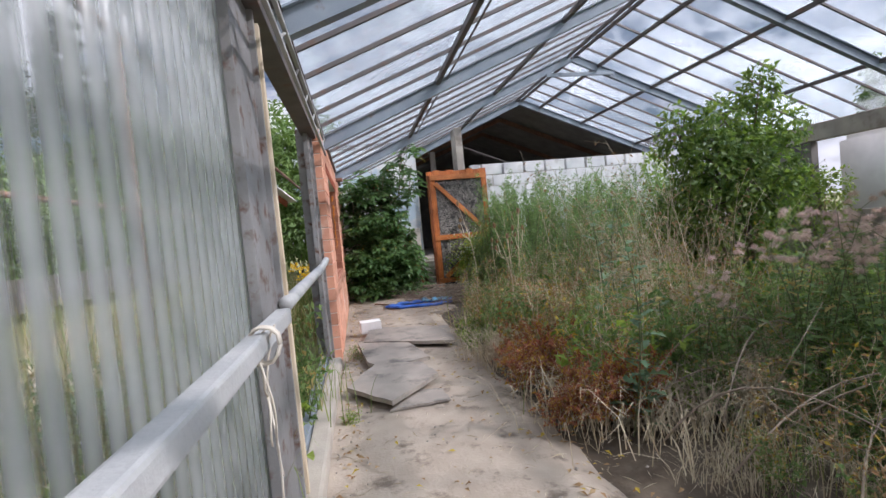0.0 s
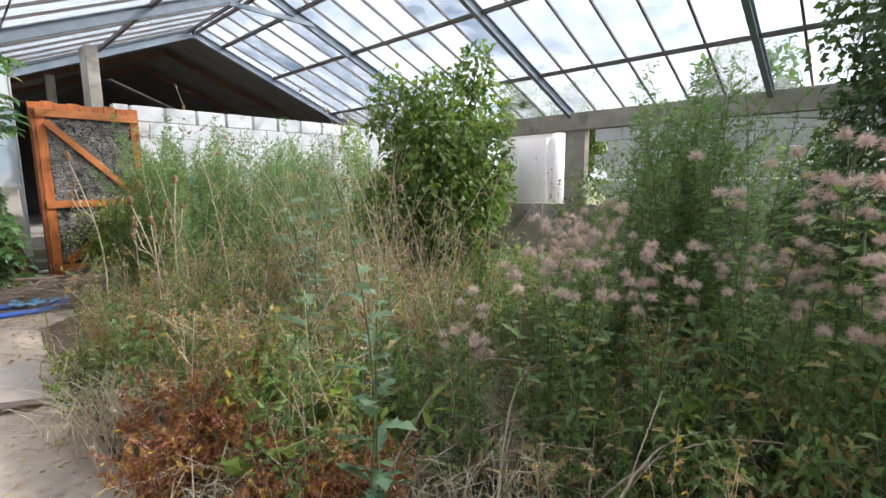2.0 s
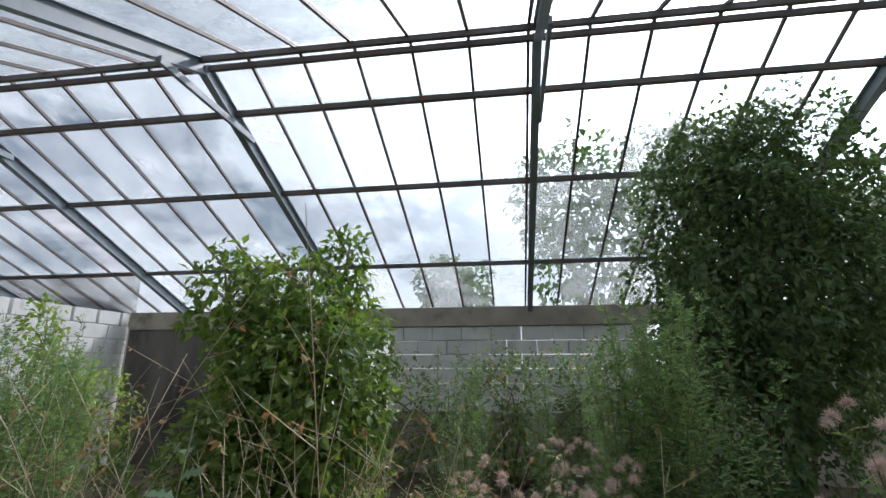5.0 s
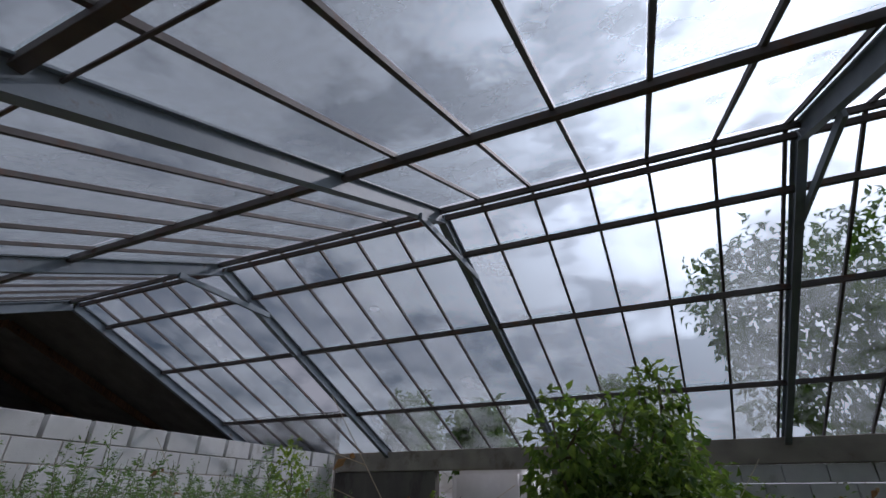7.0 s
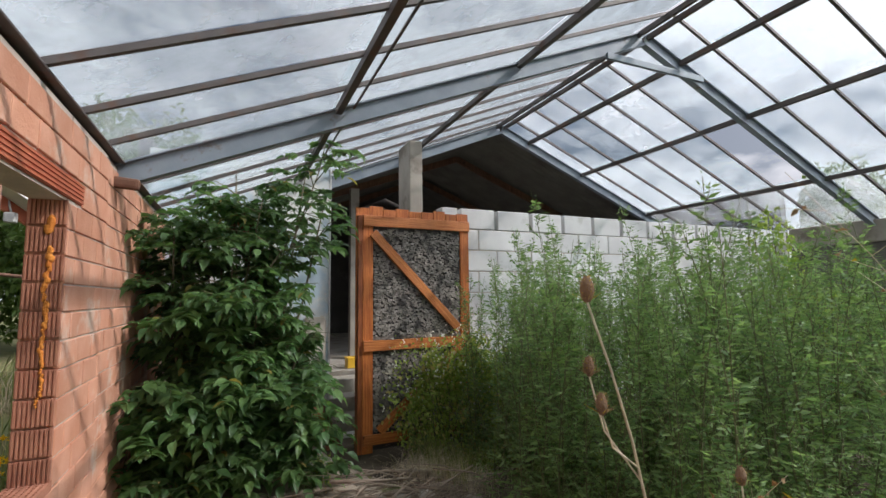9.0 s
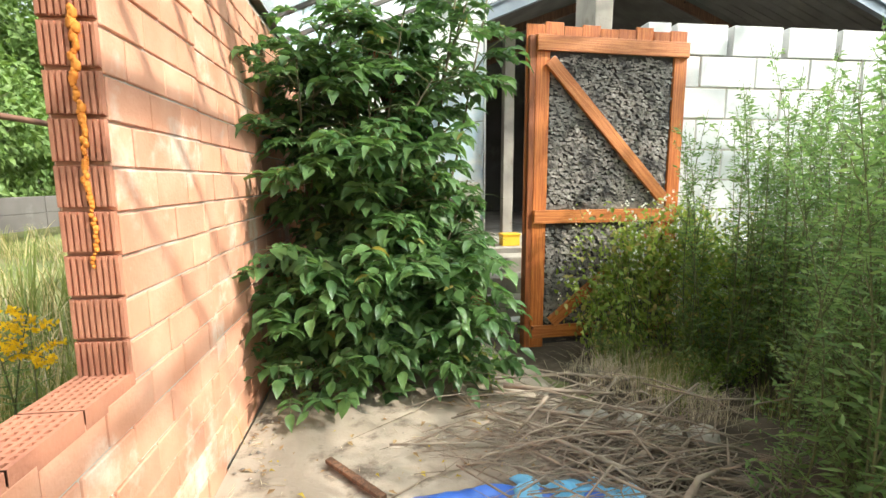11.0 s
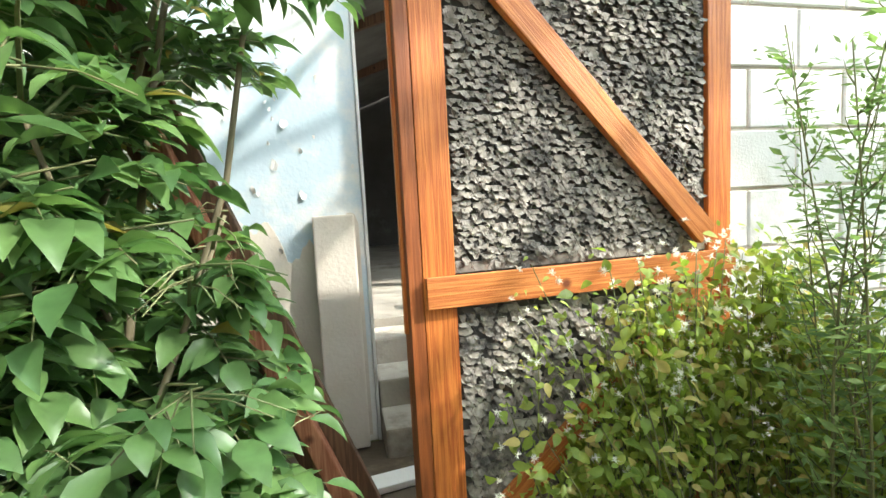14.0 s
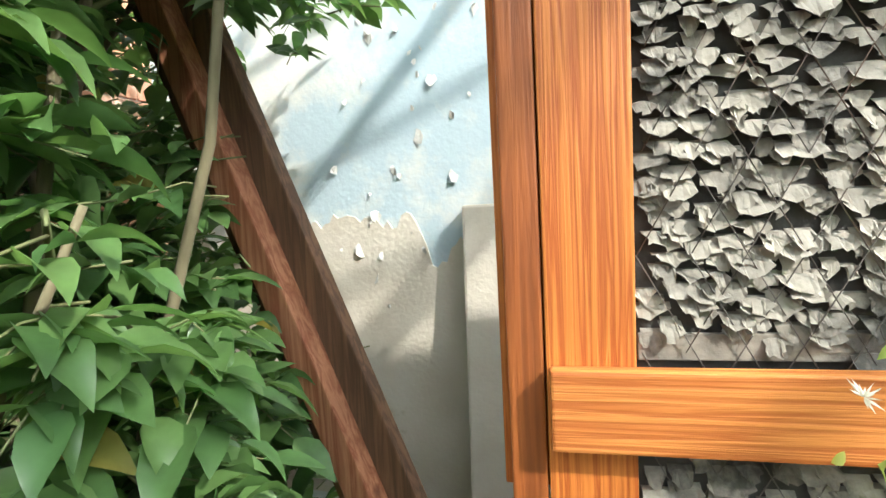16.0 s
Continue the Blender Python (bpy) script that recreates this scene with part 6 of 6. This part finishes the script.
    gr = [grass_thing(s, "tuft of mixed green and dry grass", h=0.55, n=170, spread=0.3) for s in (1, 2)] + \
         [grass_thing(s, "flattened tuft of straw-coloured dry grass", h=0.5, n=200, spread=0.4, material=M_STRAW, lean=1.3) for s in (3, 4)]
    scatter(gr, region(rng, 105, lambda x, y: path_clear(x + 0.15, y) and not (x < 2.0 and y < 0.3), (0.6, 3.6, -2.6, 4.6)), rng, 0.5, 1.15)
    scatter(gr[2:], region(rng, 40, lambda x, y: path_clear(x, y), (0.8, 2.6, 0.2, 2.6)), rng, 0.7, 1.2)
    scatter(gr, region(rng, 16, lambda x, y: True, (1.35, 2.3, 6.6, 7.4)), rng, 0.4, 0.7)
    scatter(gr, region(rng, 16, lambda x, y: True, (1.0, 2.0, -2.0, 0.1)), rng, 0.45, 0.8)
    scatter(gr[:2], region(rng, 60, lambda x, y: True, (-2.6, -1.0, -2.5, 7.5)), rng, 0.9, 1.6)
    scatter(gr, region(rng, 60, lambda x, y: True, (-6.0, -2.4, -2.5, 14)), rng, 1.2, 2.2)
    drop_protos(gr)
    gol = [goldenrod(s, 1.0) for s in (1, 2, 3)]
    scatter(gol, [(-1.25, 5.55, 0.9), (-1.3, 6.0, 0.98), (-1.2, 6.35, 0.92), (-1.5, 5.8, 0.95), (-1.2, 5.0, 0.8)], rng, 0.95, 1.08)
    scatter(gol, region(rng, 5, lambda x, y: True, (-1.7, -1.1, 0.6, 2.7)), rng, 0.45, 0.65)
    drop_protos(gol)


def woods():
    rng = np.random.default_rng(5)
    leafy_bush(41, "hop_bush", "bright green climber bush rising above the bed", "bush", (3.25, 2.12, 0),
               [(0, 0, 1.15, 0.62, 1.0), (0.15, 0.25, 1.75, 0.48, 0.5), (-0.25, -0.1, 1.45, 0.5, 0.7), (0.2, -0.1, 1.45, 0.48, 0.7), (0.0, 0.05, 2.05, 0.42, 0.32),
                (0.25, -0.15, 2.3, 0.2, 0.3), (-0.35, 0.3, 2.0, 0.25, 0.35), (-0.55, 0.1, 1.1, 0.35, 0.5), (0.5, 0.35, 1.35, 0.32, 0.5), (0, 0, 0.5, 0.65, 0.5), (0.5, -0.2, 1.95, 0.2, 0.25)], 12500, 0.068, M_HOP, 9)
    leafy_bush(42, "climber_tower", "tall column of climbing plants reaching the glass", "climber", (5.0, -1.25, 0),
               [(0, 0, 2.6, 1.1, 1.6), (0.4, -0.6, 3.0, 1.2, 1.4), (-0.1, 0.25, 1.3, 0.9, 1.3), (0.9, -0.9, 2.2, 1.3, 1.6), (0.5, -0.2, 3.7, 0.8, 0.7)], 34000, 0.078, M_IVY, 12)
    leafy_bush(45, "shrub", "yellow-green shrub in the wall opening", "bush", (7.85, 5.3, 0), [(0, 0, 0.9, 0.38, 0.9), (-0.1, 0.15, 1.5, 0.32, 0.5), (0.05, -0.3, 1.1, 0.34, 0.7)], 1900, 0.085, M_VINE, 5)
    leafy_bush(43, "shrub", "bushy green shrub by the side wall", "bush", (7.3, 0.9, 0), [(0, 0, 1.0, 0.9, 1.1), (0.2, 1.6, 0.9, 0.9, 1.0), (-0.3, -1.3, 1.0, 0.8, 1.1)], 4200, 0.085, M_HERB, 6)
    leafy_bush(44, "shrub", "green shrub in front of the block wall", "bush", (5.6, 6.3, 0), [(0, 0, 0.9, 0.6, 1.0), (0.7, 0.1, 0.9, 0.6, 0.9), (-0.3, 0.0, 2.0, 0.28, 0.55)], 2600, 0.08, M_VINE, 5)
    for k in range(9):
        x, y = -8.2 - rng.uniform(0, 1), -5 + 3.2 * k
        leafy_bush(50 + k, "hedge_shrub", "dense hedge shrub beyond the meadow", "hedge", (x, y, 0.5),
                   [(0, 0, 1.4, 1.9, 2.0), (0.4, 1.3, 1.9, 1.6, 1.9)], 5200, 0.19, M_HEDGE, 3)
    for k, (x, y, h) in enumerate(((-11, 9, 10), (-11.5, 14, 12), (-13, 3, 10), (-11.5, 20, 11), (-12, 26, 11))):
        conifer(60 + k, x, y, h)
    for k, (x, y, h) in enumerate(((-2.9, 18.5, 7.5), (-4.8, 20, 8.5), (-7.0, 19, 7.5), (-9.5, 17.5, 7.0), (-6.0, 25, 10), (-11, 22, 9), (-13, 12, 8))):
        leafy_bush(90 + k, "tree", "dense leafy tree beyond the meadow", "tree", (x, y, 0),
                   [(0, 0, h * 0.5, h * 0.24, h * 0.42), (0.9, 0.4, h * 0.7, h * 0.19, h * 0.26), (-0.9, -0.3, h * 0.42, h * 0.2, h * 0.34), (0.2, -0.5, h * 0.22, h * 0.22, h * 0.2)], 6500, 0.24, M_HEDGE, 4)
    for k, (x, y, h) in enumerate(((17, 8, 5.5), (19, 3, 6.5), (15.5, -1.6, 10.0), (17, -5.5, 11.0), (21, 13, 7), (15, -9, 8))):
        leafy_bush(70 + k, "tree", "leafy green tree behind the glasshouse", "tree", (x, y, 0),
                   [(0, 0, h * 0.6, h * 0.26, h * 0.35), (0.8, 0.6, h * 0.75, h * 0.2, h * 0.24), (-0.9, -0.4, h * 0.5, h * 0.2, h * 0.25)], 3200, 0.3, M_HEDGE, 4)


def conifer(seed, x, y, h):
    rng = np.random.default_rng(seed)
    t = thing("pine_tree", "tall dark pine tree behind the hedge", "tree", (x, y, 0.5), "pines behind the hedge")
    lines = [([Vector((0, 0, 0)), Vector((0.05, 0, h * 0.5)), Vector((0, 0, h))], (0.16, 0.1, 0.02))]
    P, Wy, U = [], [], []
    for k in range(90):
        z = h * (0.15 + 0.83 * rng.random())
        r = (h - z) * 0.27 + 0.3
        a = rng.uniform(0, 6.28)
        e = Vector((math.cos(a) * r, math.sin(a) * r, z - 0.1 * r + rng.uniform(-0.1, 0.2)))
        b = Vector((0, 0, z))
        lines.append(([b, b.lerp(e, 0.5) + Vector((0, 0, 0.08)), e], (0.03, 0.02, 0.008)))
        for q in range(90):
            p = b.lerp(e, rng.uniform(0.25, 1.05)) + Vector(rng.normal(0, 0.13, 3))
            P.append(p)
            Wy.append(rng.normal(0, 0.6, 3) + (math.cos(a), math.sin(a), 0.25))
            U.append(rng.normal(0, 1, 3))
    link("trunk", tubes_mesh("trunk", lines, M_BARK, 5), None, t)
    link("crown", leaves_mesh("crown", P, Wy, U, rng.uniform(0.15, 0.34, len(P)), 0.07, LEAF_THIN, M_PINE, rng), None, t)


def door_clump():
    """Sunlit tangle of yellow-green climber beside the door."""
    leafy_bush(47, "clematis_clump", "sunlit yellow-green clematis tangle beside the barn door", "climber", (2.62, 7.25, 0),
               [(0, 0, 0.45, 0.42, 0.55), (-0.32, 0.1, 0.55, 0.3, 0.5), (0.38, 0.1, 0.5, 0.36, 0.5), (0.1, 0.1, 0.85, 0.28, 0.3)], 4200, 0.042, M_CLEM, 1, LEAF_FINE, 0.5)


def path_litter():
    """Dead leaf bits, straw and grit strewn over the path."""
    rng = np.random.default_rng(66)
    n = 2600
    P = np.zeros((n, 3))
    P[:, 1] = rng.uniform(-2.2, 8.3, n)
    side = rng.random(n)
    P[:, 0] = np.where(side < 0.3, rng.normal(-0.62, 0.07, n), np.where(side < 0.65, rng.normal(0.55, 0.16, n), rng.uniform(-0.68, 0.75, n)))
    P[:, 0] = np.clip(P[:, 0], -0.71, 1.1)
    P[:, 2] = rng.uniform(0.022, 0.032, n)
    way = np.concatenate([rng.normal(0, 1, (n, 2)), rng.normal(0, 0.08, (n, 1))], 1)
    up = np.concatenate([rng.normal(0, 0.25, (n, 2)), np.ones((n, 1))], 1)
    ln = rng.uniform(0.012, 0.05, n)
    half = n // 2
    t = thing("path_litter", "dead leaves, straw and grit strewn over the path", "litter", kind="stuff")
    link("dead_leaves", leaves_mesh("dead_leaves", P[:half], way[:half], up[:half], ln[:half], ln[:half] * 0.5, LEAF_PLAIN, M_DRYLEAF, rng), None, t)
    link("straw", leaves_mesh("straw", P[half:], way[half:], up[half:], ln[half:] * 2.2, 0.003, LEAF_THIN, M_STRAW, rng), None, t)
    vs, fs = [], []
    for k in range(420):
        x, y = (rng.normal(-0.63, 0.06), rng.uniform(-2, 8.2)) if k % 2 else (rng.uniform(-0.68, 0.8), rng.uniform(-2, 8.2))
        r = rng.uniform(0.004, 0.014)
        o = len(vs)
        for d in ((1, 0, 0), (0, 1, 0), (-1, 0, 0), (0, -1, 0), (0, 0, 0.8), (0, 0, -0.6)):
            q = rng.uniform(0.6, 1.2)
            vs.append((max(x, -0.70) + d[0] * r * q, y + d[1] * r * q, 0.024 + d[2] * r * q))
        fs += [(o, o + 1, o + 4), (o + 1, o + 2, o + 4), (o + 2, o + 3, o + 4), (o + 3, o, o + 4), (o + 1, o, o + 5), (o + 2, o + 1, o + 5), (o + 3, o + 2, o + 5), (o, o + 3, o + 5)]
    link("grit", mesh_of("grit", vs, fs, M_SLAB), None, t)


elder()
clematis()
door_clump()
path_litter()
brush_pile()
bramble_canes()
plant_beds()
woods()
